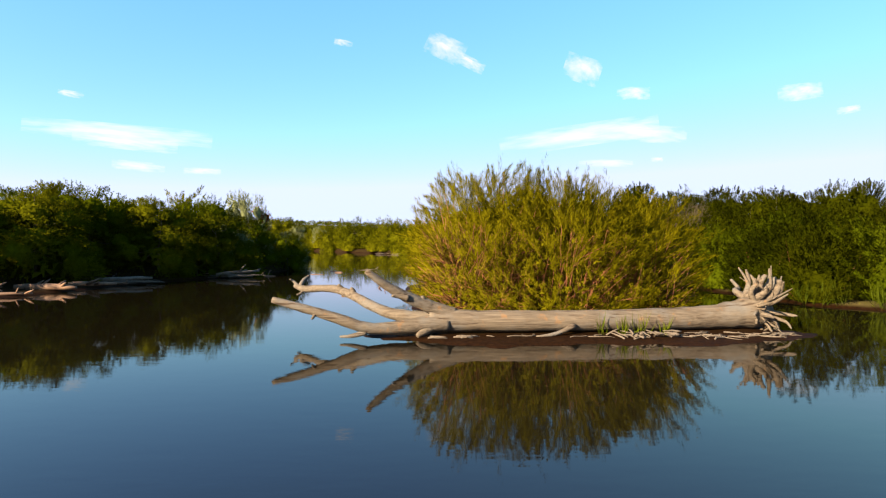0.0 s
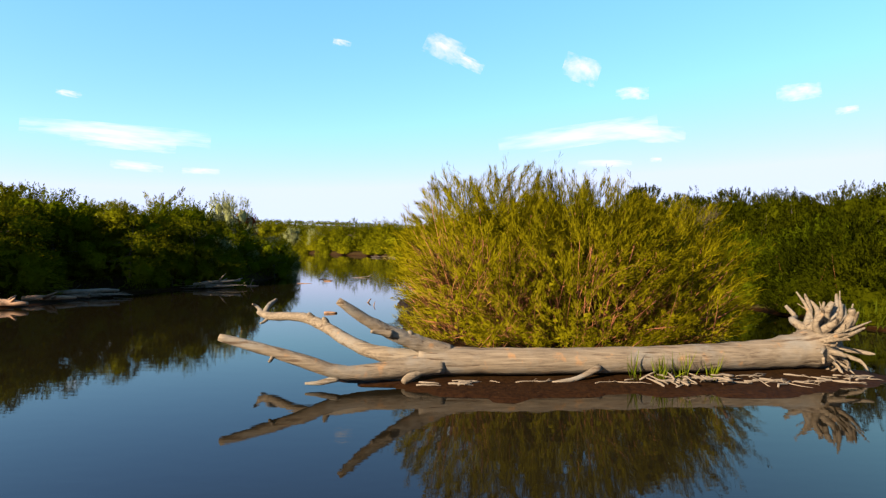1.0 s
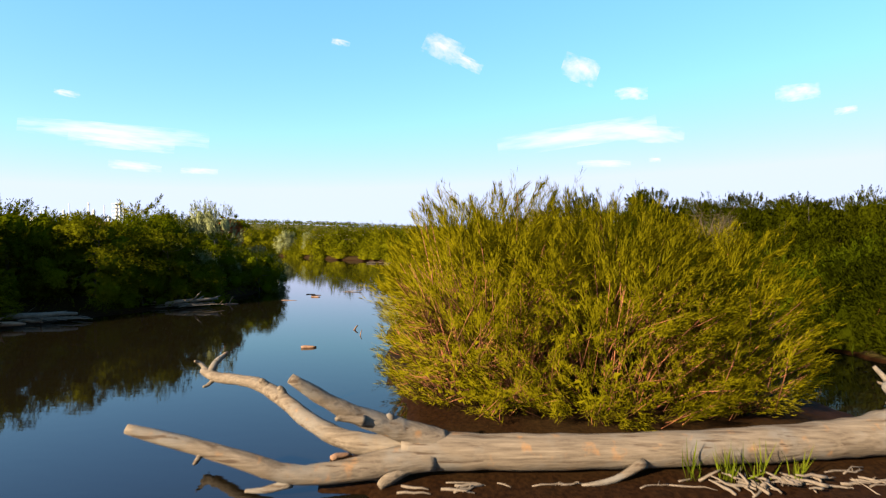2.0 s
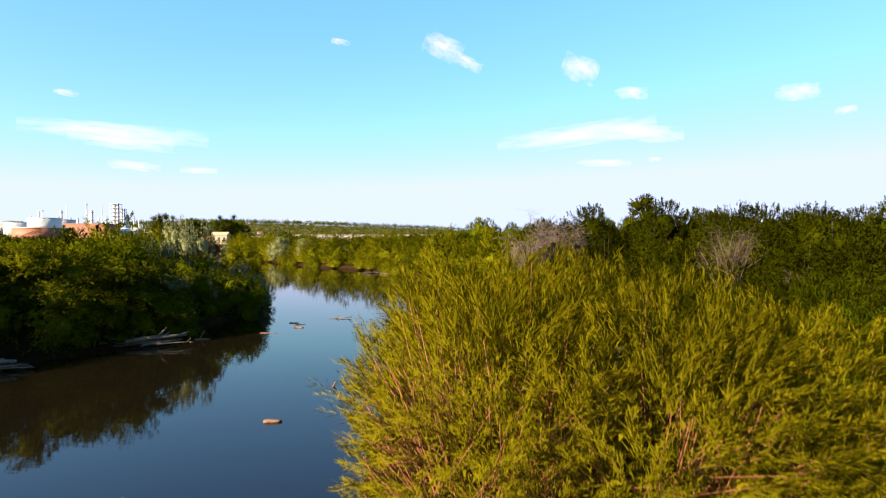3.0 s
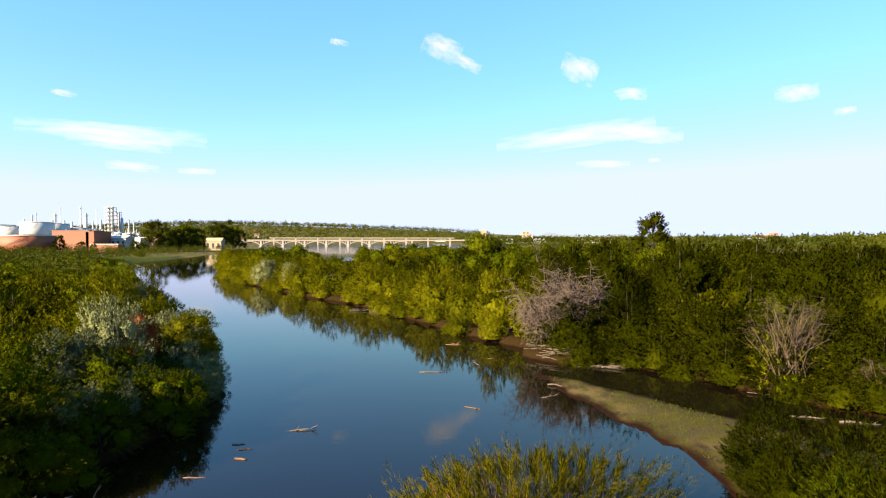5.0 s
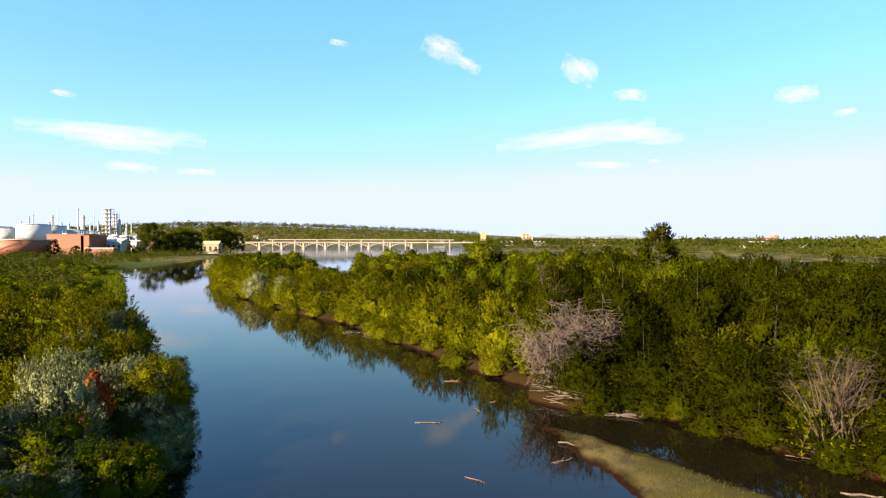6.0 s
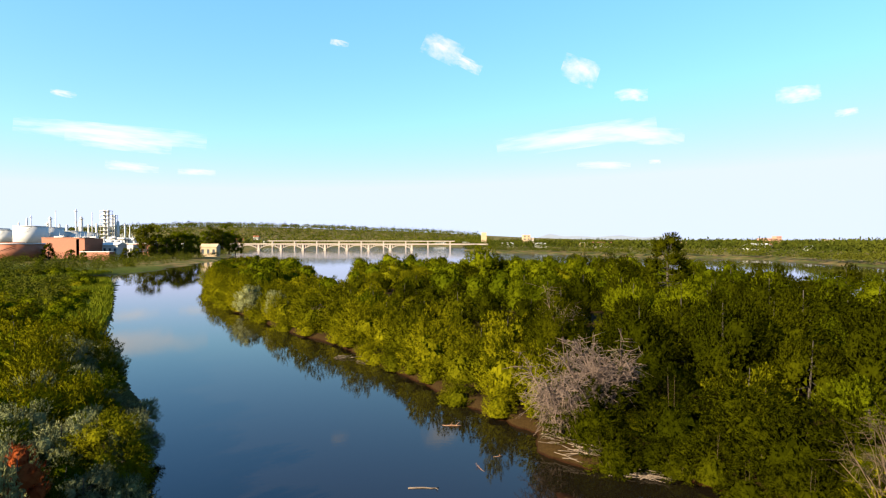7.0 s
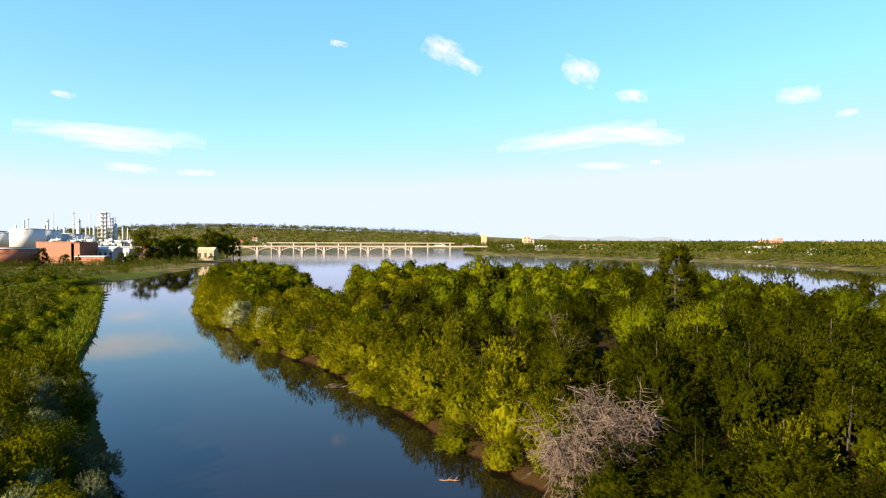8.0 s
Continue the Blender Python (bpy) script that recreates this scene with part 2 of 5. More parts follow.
class Soup:
    """Collects tubes and boxes as vertices and faces of one mesh."""

    def __init__(self):
        self.v, self.f = [], []

    def tube(self, pts, radii, sides=5, wob=0.0, rng=None, squash=1.0):
        pts = [Vector(p) for p in pts]
        start = len(self.v)
        axis = Vector((0.31, 0.17, 0.93)) if abs((pts[-1] - pts[0]).normalized().z) < 0.8 else Vector((0.95, 0.2, 0.1))
        for i, (p, r) in enumerate(zip(pts, radii)):
            d = (pts[min(i + 1, len(pts) - 1)] - pts[max(i - 1, 0)]).normalized()
            a = d.cross(axis).normalized()
            b = d.cross(a)
            for k in range(sides):
                t = 2 * math.pi * k / sides
                rr = r * (1 + (rng.uniform(-wob, wob) if rng else 0))
                self.v.append(p + (a * math.cos(t) + b * math.sin(t) * squash) * rr)
        for i in range(len(pts) - 1):
            for k in range(sides):
                k2 = (k + 1) % sides
                self.f.append((start + i * sides + k, start + i * sides + k2, start + (i + 1) * sides + k2, start + (i + 1) * sides + k))
        self.f.append(tuple(start + k for k in range(sides))[::-1])
        self.f.append(tuple(start + (len(pts) - 1) * sides + k for k in range(sides)))
        return self

    def box(self, c, s, turn=0.0):
        start = len(self.v)
        ca, sa = math.cos(turn), math.sin(turn)
        for dz in (-0.5, 0.5):
            for dx, dy in ((-0.5, -0.5), (0.5, -0.5), (0.5, 0.5), (-0.5, 0.5)):
                x, y = dx * s[0], dy * s[1]
                self.v.append((c[0] + ca * x - sa * y, c[1] + sa * x + ca * y, c[2] + dz * s[2]))
        for f in ((3, 2, 1, 0), (4, 5, 6, 7), (0, 1, 5, 4), (1, 2, 6, 5), (2, 3, 7, 6), (3, 0, 4, 7)):
            self.f.append(tuple(start + i for i in f))
        return self

    def mesh(self, name, mat, smooth=True):
        return soup_mesh(name, self.v, self.f, mat, smooth)


def part(name, me, parent, label=""):
    ob = new(name, me)
    ob.parent = parent
    return tagged(ob, label)


def thing(name, label, category, group="", kind="", at=None):
    ob = new(name)
    ob.empty_display_size = 0.3
    if at is not None:
        ob.matrix_basis = at
    return tagged(ob, label, category, group, kind)


def unit(a):
    return a / np.maximum(np.linalg.norm(a, axis=-1, keepdims=True), 1e-9)


def leaf_quads(p, d, length, width, rng, face=None):
    """Diamond leaves at p, pointing along d, their flat side turned roughly towards face."""
    n = len(p)
    side = unit(np.cross(d, rng.normal(size=(n, 3)) if face is None else face + rng.normal(size=(n, 3)) * 0.45))
    length = length * rng.uniform(0.6, 1.3, (n, 1))
    width = width * rng.uniform(0.7, 1.3, (n, 1))
    lift = np.cross(side, d) * length * rng.uniform(-0.12, 0.12, (n, 1))
    mid = p + d * length * 0.45 + lift
    return np.stack([p, mid + side * width * 0.5, p + d * length, mid - side * width * 0.5], axis=1)


# ---- river, banks and ground ----
LEFT_SHORE = [(-60, -400), (-45, -60), (-39, 5), (-34, 22), (-31.5, 31.4), (-27.5, 43), (-20, 49.5), (-18, 57), (-17.2, 63), (-18.2, 67.5), (-20.5, 73),
              (-25.8, 86), (-33.4, 97.3), (-45.4, 114), (-58.5, 129), (-66, 142), (-80, 168), (-104, 208), (-146, 276), (-170, 262), (-182, 285), (-177, 333),
              (-169, 342), (-182, 405), (-201, 510), (-225, 600), (-262, 720), (-300, 860), (-330, 1000), (-380, 1250), (-300, 1500), (-6000, 1500), (-6000, -400)]
ISLAND = [(13.6, 80), (10.2, 83.6), (11, 88), (5.8, 95), (-0.2, 106), (-9, 119.5), (-17, 133), (-27.6, 144), (-41.6, 162), (-67.6, 198), (-90, 242), (-107, 285),
          (-130, 343), (-155, 420), (-168, 500), (-150, 505), (-110, 420), (-62, 310), (-47, 240), (-33, 232), (-44, 300), (-52, 345), (-30, 370), (0, 360), (50, 340),
          (100, 315), (118, 270), (122, 226), (142, 212), (165, 180), (190, 140), (215, 60), (220, 12), (140, 22), (90, 38), (60, 48), (45, 55), (36, 61.5),
          (30, 66.7), (24.8, 74.2), (19.4, 80)]
SANDBAR = [(9.9, 76.4), (12, 68.5), (13.5, 63.4), (15, 60), (16.3, 56), (16.2, 50), (16.8, 45.8), (17.5, 38), (17.4, 35), (18.7, 28.7), (20.5, 26.3), (30, 20), (45, 10),
           (80, -10), (120, -10), (90, 25), (60, 36), (45, 44), (36, 50), (29.5, 55), (26.8, 57.4), (23.6, 62.2), (17.4, 69.5), (13, 74.5)]
LOG_BAR = [(-3.7, 19.3), (-2.1, 18.8), (-0.8, 18.3), (1.7, 17.8), (4.2, 17.9), (6.6, 18), (8.5, 18), (11.9, 18.6), (13.4, 20), (12.4, 22.5), (12, 27), (11, 33), (10, 41), (9, 46), (4, 48.5), (-1.5, 46), (-2.8, 40), (-2.5, 36), (-2, 30),
           (-1.6, 26.5), (-0.6, 23), (-1.5, 20.9)]
SHELF = [(-45, -60), (-33, 5), (-27.5, 22), (-25.5, 31.4), (-23.3, 42), (-19.2, 48.6), (-22, 50), (-29, 44), (-34, 31), (-38, 5)]
FAR_SHORE = [(400, -400), (370, 100), (340, 300), (318, 423), (312, 452), (317, 526), (312, 600), (209, 661), (167, 764), (84, 841), (45, 930), (40, 1010), (110, 1250), (0, 1500), (6000, 1500), (6000, -400)]
NORTH = [(-6000, 1480), (6000, 1480), (6000, 6000), (-6000, 6000)]


def signed_distance(x, y, poly):
    """Metres from the outline: plus inside, minus outside."""
    inside = np.zeros(x.shape, bool)
    best = np.full(x.shape, 1e9)
    for (ax, ay), (bx, by) in zip(poly, poly[1:] + poly[:1]):
        dx, dy = bx - ax, by - ay
        t = np.clip(((x - ax) * dx + (y - ay) * dy) / (dx * dx + dy * dy), 0, 1)
        best = np.minimum(best, np.hypot(x - ax - t * dx, y - ay - t * dy))
        cross = ((ay > y) != (by > y)) & (x < (bx - ax) * (y - ay) / ((by - ay) or 1e-9) + ax)
        inside ^= cross
    return np.where(inside, best, -best)


def wiggle(x, y):
    """Small unevenness of the shorelines and the ground."""
    return 0.5 * np.sin(x * 0.9 + 1.3 * np.sin(y * 0.37)) * np.sin(y * 0.8 + 0.7 * np.sin(x * 0.31)) + 0.25 * np.sin(x * 2.3 + y * 1.1) * np.sin(y * 2.1 - x * 0.7)


def ground_height(x, y):
    x, y = np.asarray(x, float), np.asarray(y, float)
    w = wiggle(x, y)
    h = np.full(x.shape, -0.9)
    for poly, top, run in ((LEFT_SHORE, 1.0, 0.7), (ISLAND, 0.9, 0.45), (SANDBAR, 0.31, 2.0), (LOG_BAR, 0.1, 1.6), (SHELF, 0.12, 0.8), (FAR_SHORE, 2.2, 1.5), (NORTH, 2.2, 1.5)):
        d = signed_distance(x, y, poly) + w * 0.55
        h = np.maximum(h, np.where(d > 0, 0.03 + top * (1 - np.exp(-np.maximum(d, 0) / run)), -0.9 * (1 - np.exp(np.minimum(d, 0) / 1.2))))
    dl = np.maximum(signed_distance(x, y, LEFT_SHORE), 0)
    dr = np.maximum(np.maximum(signed_distance(x, y, FAR_SHORE), signed_distance(x, y, NORTH)), 0)
    h = h + np.clip(dl - 60, 0, 400) * 0.035 * np.clip((y - 250) / 200, 0, 1)
    h = h + np.clip(dr - 10, 0, 60) * 0.05 + np.clip(dr - 150, 0, 900) * 0.014
    hill = 54 * np.exp(-((x + 1000) / 700) ** 2 - ((y - 2200) / 420) ** 2) + 30 * np.exp(-((x + 200) / 600) ** 2 - ((y - 2500) / 420) ** 2)
    return h + hill * np.clip((y - 1450) / 300, 0, 1) + 0.05 * w * (h > 0.1)


def stepped(lo, zones, hi, grow=1.1):
    """Grid lines: even steps in the near zones, wider and wider outside."""
    mid = [zones[0][0]]
    for start, end, step in zones:
        while mid[-1] < end:
            mid.append(mid[-1] + step)
    up, s = [mid[-1]], zones[-1][2]
    while up[-1] < hi:
        s *= grow
        up.append(up[-1] + s)
    down, s = [mid[0]], zones[0][2]
    while down[-1] > lo:
        s *= grow
        down.append(down[-1] - s)
    return np.array(down[:0:-1] + mid + up[1:])


gx, gy = stepped(-5000, ((-75, -8, 0.95), (-8, 20, 0.5), (20, 44, 0.9)), 5000), stepped(-400, ((14, 46, 0.5), (46, 205, 0.9)), 5000)
GX, GY = np.meshgrid(gx, gy)
GZ = ground_height(GX, GY)
nx, ny = len(gx), len(gy)
idx = np.arange(nx * ny).reshape(ny, nx)
me = bpy.data.meshes.new("ground")
me.vertices.add(nx * ny)
me.vertices.foreach_set("co", np.stack([GX, GY, GZ], -1).astype(np.float32).ravel())
quads = np.stack([idx[:-1, :-1], idx[:-1, 1:], idx[1:, 1:], idx[1:, :-1]], -1).reshape(-1, 4)
me.loops.add(quads.size)
me.loops.foreach_set("vertex_index", quads.ravel().astype(np.int32))
me.polygons.add(len(quads))
me.polygons.foreach_set("loop_start", np.arange(0, quads.size, 4, dtype=np.int32))
me.update(calc_edges=True)
sandy = me.attributes.new("sandy", "FLOAT", "POINT")
sandy.data.foreach_set("value", np.clip(signed_distance(GX, GY, SANDBAR) + 1, 0, 1).astype(np.float32).ravel())
me.materials.append(GROUND)
me.shade_smooth()
tagged(new("ground", me), "muddy river banks, sandbars and grassy flats", "ground", kind="structure")
me = soup_mesh("water", [(-5000, -400, 0), (5000, -400, 0), (5000, 1700, 0), (-5000, 1700, 0)], [(0, 1, 2, 3)], WATER, False)
tagged(new("water", me), "calm dark blue river mirroring sky and banks", "water", kind="structure")


def floor_at(x, y):
    return float(ground_height(np.array([x]), np.array([y]))[0])


# ---- plants ----
def tri_mesh(name, pieces, mat):
    """A mesh of separate triangles from pairs of arrays: corners (n, 3, 3) and the way that each one, or each corner, faces."""
    corners = np.concatenate([p[0] for p in pieces])
    facing = unit(np.concatenate([p[1] if p[1].ndim == 3 else np.repeat(p[1][:, None], 3, 1) for p in pieces]))
    turned = (np.cross(corners[:, 1] - corners[:, 0], corners[:, 2] - corners[:, 0]) * facing[:, 0]).sum(-1) < 0
    corners[turned], facing[turned] = corners[turned][:, ::-1], facing[turned][:, ::-1]
    n = len(corners)
    me = bpy.data.meshes.new(name)
    me.vertices.add(n * 3)
    me.vertices.foreach_set("co", np.asarray(corners, np.float32).ravel())
    me.loops.add(n * 3)
    me.loops.foreach_set("vertex_index", np.arange(n * 3, dtype=np.int32))
    me.polygons.add(n)
    me.polygons.foreach_set("loop_start", np.arange(0, n * 3, 3, dtype=np.int32))
    me.update(calc_edges=True)
    me.shade_smooth()
    me.normals_split_custom_set_from_vertices(facing.reshape(-1, 3))
    me.materials.append(mat)
    return me


def leaf_tris(p, d, length, width, rng, face, loose=0.4):
    """Slender leaves at p along d, one face each, turned roughly towards face."""
    n = len(p)
    face = unit(face + rng.normal(size=(n, 3)) * loose)
    side = unit(np.cross(d, face)) * rng.choice((-1, 1), (n, 1))
    length = length * rng.uniform(0.65, 1.3, (n, 1))
    width = width * rng.uniform(0.7, 1.3, (n, 1))
    return np.stack([p, p + d * length * 0.42 + side * width, p + d * length], axis=1), face


def shell_tris(p, d, size, rng):
    """Longer inner leaves at p, facing d, that close the crown behind the outer ones."""
    n = len(p)
    along = unit(np.cross(d, rng.normal(size=(n, 3))) + [0, 0, 0.4])
    return leaf_tris(p - along * size * 0.6, along, size * 1.4, size * 0.5, rng, d, 0.2)


def sphere_faces(level):
    """Corners and faces of a sphere of even triangles."""
    bm = bmesh.new()
    bmesh.ops.create_icosphere(bm, subdivisions=level, radius=1.0)
    bm.verts.index_update()
    v = np.array([p.co[:] for p in bm.verts])
    f = np.array([[p.index for p in q.verts] for q in bm.faces])
    bm.free()
    return unit(v), f


SPHERES = {level: sphere_faces(level) for level in (2, 3)}


def dense_tris(centre, size, out, rng, level, rough=0.09):
    """Closed inner foliage of a lobe: an uneven skin of leaf sprays that overlap like shingles."""
    v, f = SPHERES[level]
    waves = sum(np.sin(v @ (rng.normal(size=3) * k) + rng.uniform(0, 6.3)) / k ** 0.6 for k in (3, 5, 8, 12))
    p = v * (1 + rough * waves)[:, None] * size
    kept = (v[f].mean(1) @ out) > -0.55
    c = p[f[kept]]
    mid = c.mean(1, keepdims=True)
    n = len(c)
    c = mid + (c - mid) * 1.25 + rng.normal(size=(n, 3, 3)) * 0.1 * np.linalg.norm(c - mid, axis=-1).mean()
    c = c * rng.uniform(0.93, 1.05, (n, 1, 1)) + centre
    c[..., 2] = np.maximum(c[..., 2], 0.02)
    face = v[f[kept]] * 0.75 + out * 0.45 + rng.normal(size=(n, 1, 3)) * 0.28
    return c, face


def spray_tris(start, way, length, per, leaf, width, rng, face, droop=0.15, open_up=0.34):
    """Feathery shoots: leaves along each shoot, standing off to all sides and shorter towards its tip."""
    n = len(start)
    rep = np.repeat(np.arange(n), per)
    u = rng.uniform(0.0, 1, (n * per, 1)) ** 0.85
    k = length[rep]
    p = start[rep] + way[rep] * k * u - np.array([0, 0, 1]) * droop * k * u * u + rng.normal(size=(n * per, 3)) * 0.07 * k * (1 - 0.6 * u)
    w = unit(way[rep] - np.array([0, 0, 1.4]) * droop * u)
    d = unit(w + rng.normal(size=(n * per, 3)) * open_up)
    return leaf_tris(p, d, leaf * (1.15 - 0.5 * u), width, rng, face[rep])


def feather_parts(seed, height, rx, ry, sprays, per, leaf, width, leaf_mat, stem_mat, stems=14, spray=1.1, shell=0, shell_size=0.22, inner=0.72, waist=0.8, lift=0.6, lumps=0.1, wild=0, droop=0.15, stem_r=0.016, bare_low=0.0, twigs=0, open_up=0.34):
    """A many-stemmed willow: stems fan out of a wide foot and end in plumes of narrow leaves that fill an uneven dome."""
    rng, pr = np.random.default_rng(seed), random.Random(seed)
    waves = [(rng.normal(size=3) * (1.6 + 1.5 * k), rng.uniform(0, 6.3), lumps / (1 + 0.4 * k)) for k in range(6)]

    def bulge(d):
        return 1 + sum(a * np.sin(d @ v + ph) for v, ph, a in waves)[:, None]

    def dome(n, lo=0.03):
        d = unit(rng.normal(size=(n, 3)) * [1, 1, 0.85])
        d[:, 2] = np.abs(d[:, 2]) * (1 - lo) + lo
        return unit(d)

    def on_dome(d, r):
        p = d * bulge(d) * r * [rx, ry, height]
        p[:, :2] *= waist + (1 - waist) * np.clip(p[:, 2:] / (0.33 * height), 0, 1)
        return p

    d = dome(sprays)
    r = np.where(rng.random((sprays, 1)) < 0.7, rng.uniform(0.86, 1.0, (sprays, 1)), rng.uniform(0.55, 0.86, (sprays, 1)))
    tip = on_dome(d, r)
    if bare_low:
        kept = (tip[:, 2] > 0.4 * height) | (rng.random(sprays) > bare_low)
        d, tip = d[kept], tip[kept]
    n = len(d)
    clump = np.sin(d * 7 @ rng.normal(size=(3, 3)) + rng.uniform(0, 6, 3)) * 0.18
    way = unit(d * [0.85, 0.85, 0.5] + [0, 0, lift] + clump + rng.normal(size=(n, 3)) * 0.17)
    size = spray * rng.uniform(0.6, 1.25, (n, 1))
    start = tip - way * size * 0.8
    start[:, 2] = np.maximum(start[:, 2], 0.08)
    out = unit(d + [0, 0, 0.1] + clump)
    pieces = [spray_tris(start, way, size, per, leaf, width, rng, out, droop, open_up)]
    if wild:
        dw = dome(wild, 0.45)
        ww = unit(dw * [0.8, 0.8, 0.6] + [0, 0, lift] + rng.normal(size=(wild, 3)) * 0.25)
        tw = on_dome(dw, rng.uniform(0.98, 1.12, (wild, 1)))
        pieces.append(spray_tris(tw - ww * spray, ww, np.full((wild, 1), spray * 1.2), per // 2, leaf, width, rng, unit(dw), droop))
    if shell:
        ds = dome(shell)
        pieces.append(shell_tris(on_dome(ds, rng.uniform(0.4, 0.74, (shell, 1))), unit(ds + rng.normal(size=(shell, 3)) * 0.35), shell_size, rng))
    else:
        pieces.append(dense_tris(np.zeros(3), inner * np.array([rx, ry, height]), np.array([0, 0, 1.0]), rng, 3, lumps * 0.8))
    made = [tri_mesh("crown", pieces, leaf_mat)]
    for i in range(stems):
        k = pr.randrange(n)
        end = Vector(start[k]).lerp(Vector(tip[k]), 0.4)
        foot = Vector((tip[k][0] * 0.42 + pr.gauss(0, 0.12), tip[k][1] * 0.42 + pr.gauss(0, 0.12), -0.1))
        bow = Vector((pr.gauss(0, 0.03), pr.gauss(0, 0.03), 0.07)) * height
        pts = [foot.lerp(end, u) + bow * (4 * u * (1 - u)) * 0.5 for u in (0, 0.3, 0.62, 1)]
        r0 = stem_r * pr.uniform(0.6, 1.3)
        made.append(Soup().tube(pts, (r0, r0 * 0.85, r0 * 0.6, r0 * 0.25), 4).mesh("stem", stem_mat))
    if twigs:
        s = Soup()
        for k in range(0, n, max(1, n // twigs)):
            if tip[k][2] > 0.66 * height:
                continue
            a, w = Vector(start[k]), Vector(way[k])
            s.tube([a - w * spray * 0.9 - Vector(d[k]) * 0.15, a, a + w * float(size[k][0]) * 0.45], (0.017, 0.013, 0.005), 3)
        made.append(s.mesh("twig_tangle", stem_mat))
    return made


def lobed_parts(seed, height, radius, lobes, sprays, per, leaf, width, leaf_mat, bark, trunk_r=0.16, low=0.08, blob=0.36, lift=0.35, spray=0.55, droop=0.1, ragged=0.16, foot=0.0, wild=0.0, reach=0.7, inner=0.66, level=2):
    """A rounded tree or shrub: a trunk, a limb to each lobe, and lobes of leafy shoots with shaded gaps between them."""
    rng, pr = np.random.default_rng(seed), random.Random(seed)
    pieces, s = [], Soup()
    ph = [rng.uniform(0, 6.3) for _ in range(3)]
    top = Vector((pr.uniform(-0.06, 0.06) * height, pr.uniform(-0.06, 0.06) * height, height * 0.72))
    axis = [Vector((0, 0, -0.2)), top * 0.33 + Vector((pr.gauss(0, 0.1), pr.gauss(0, 0.1), 0)), top * 0.66, top]
    s.tube(axis, [trunk_r * k for k in (1.2, 0.85, 0.55, 0.2)], 6)
    for i in range(lobes):
        u = low + (0.97 - low) * (i + 0.5) / lobes
        a = i * 2.39996 + pr.uniform(-0.45, 0.45)
        flat = math.sqrt(1 - u * u)
        dc = np.array([math.cos(a) * flat, math.sin(a) * flat, u])
        k = 1 + ragged * (math.sin(a * 2 + ph[0]) + 0.7 * math.sin(a * 3 + ph[1]) * flat) * 0.6 + pr.uniform(-ragged, ragged) * 0.6
        rb = radius * blob * pr.uniform(0.8, 1.15)
        c = dc * [radius, radius, height * (1 - foot)] * pr.uniform(0.92, 1.06) * reach * k + [0, 0, foot * height]
        c[2] = max(c[2], 0.3 * rb)
        d = unit(rng.normal(size=(sprays * 2, 3)) + dc * 0.6)
        d = d[(d @ dc) > -0.4][:sprays]
        n = len(d)
        v = rng.normal(size=3) * 3
        wave = np.sin(d @ v + 1)[:, None]
        r = rb * (1 + 0.12 * wave) * [1, 1, 0.92]
        w = unit(d * 0.75 + dc * 0.25 + [0, 0, lift] + rng.normal(size=(n, 3)) * 0.22)
        size = spray * rb * rng.uniform(0.6, 1.25, (n, 1)) * np.where(rng.random((n, 1)) < wild, 1.7, 1)
        p = c + d * r * rng.uniform(0.9, 1.04, (n, 1)) - w * size * 0.8
        p[:, 2] = np.maximum(p[:, 2], 0.05)
        pieces.append(spray_tris(p, w, size, per, leaf, width, rng, unit(d * 0.7 + dc * 0.6), droop))
        pieces.append(dense_tris(c, rb * inner * np.array([1, 1, 0.92]), dc, rng, level))
        e = Vector(c)
        root = axis[1].lerp(axis[3], min(0.9, max(0.0, u - 0.25)))
        s.tube([root, root.lerp(e, 0.55) + Vector((0, 0, -0.03 * height)), e], (trunk_r * 0.4, trunk_r * 0.28, trunk_r * 0.1), 3)
    di = unit(rng.normal(size=(70, 3)))
    di[:, 2] = np.abs(di[:, 2])
    pieces.append(shell_tris(di * rng.uniform(0.3, 0.5, (70, 1)) * [radius, radius, height * (1 - foot)] + [0, 0, foot * height], di, 0.16 * radius, rng))
    return [s.mesh("trunk", bark), tri_mesh("crown", pieces, leaf_mat)]


def plant(name, label, category, meshes, group=""):
    root = thing(name, label, category, group)
    for me in meshes:
        ob = part(me.name.split(".")[0], me, root)
        if "tangle" in ob.name:
            tagged(ob, kind="stuff")
    return root


PLANTS, USED = {}, set()


def kind_of_plant(key, name, label, category, group, variants):
    PLANTS[key] = [plant(name, label, category, v, group) for v in variants]


def put_plant(key, x, y, size=1.0, tall=1.0, turn=None, pick=None, sink=0.05):
    src = PLANTS[key][random.randrange(len(PLANTS[key])) if pick is None else pick]
    m = pose(x, y, floor_at(x, y) - sink, 0, 0, random.uniform(0, 360) if turn is None else turn) @ Matrix.Diagonal((size, size, size * tall, 1))
    if src.name not in USED:
        USED.add(src.name)
        src.matrix_basis = m
        return src
    return copy_thing(src, m @ Matrix.Diagonal((1 / src.scale.x, 1 / src.scale.y, 1 / src.scale.z, 1)))


TAKEN = []


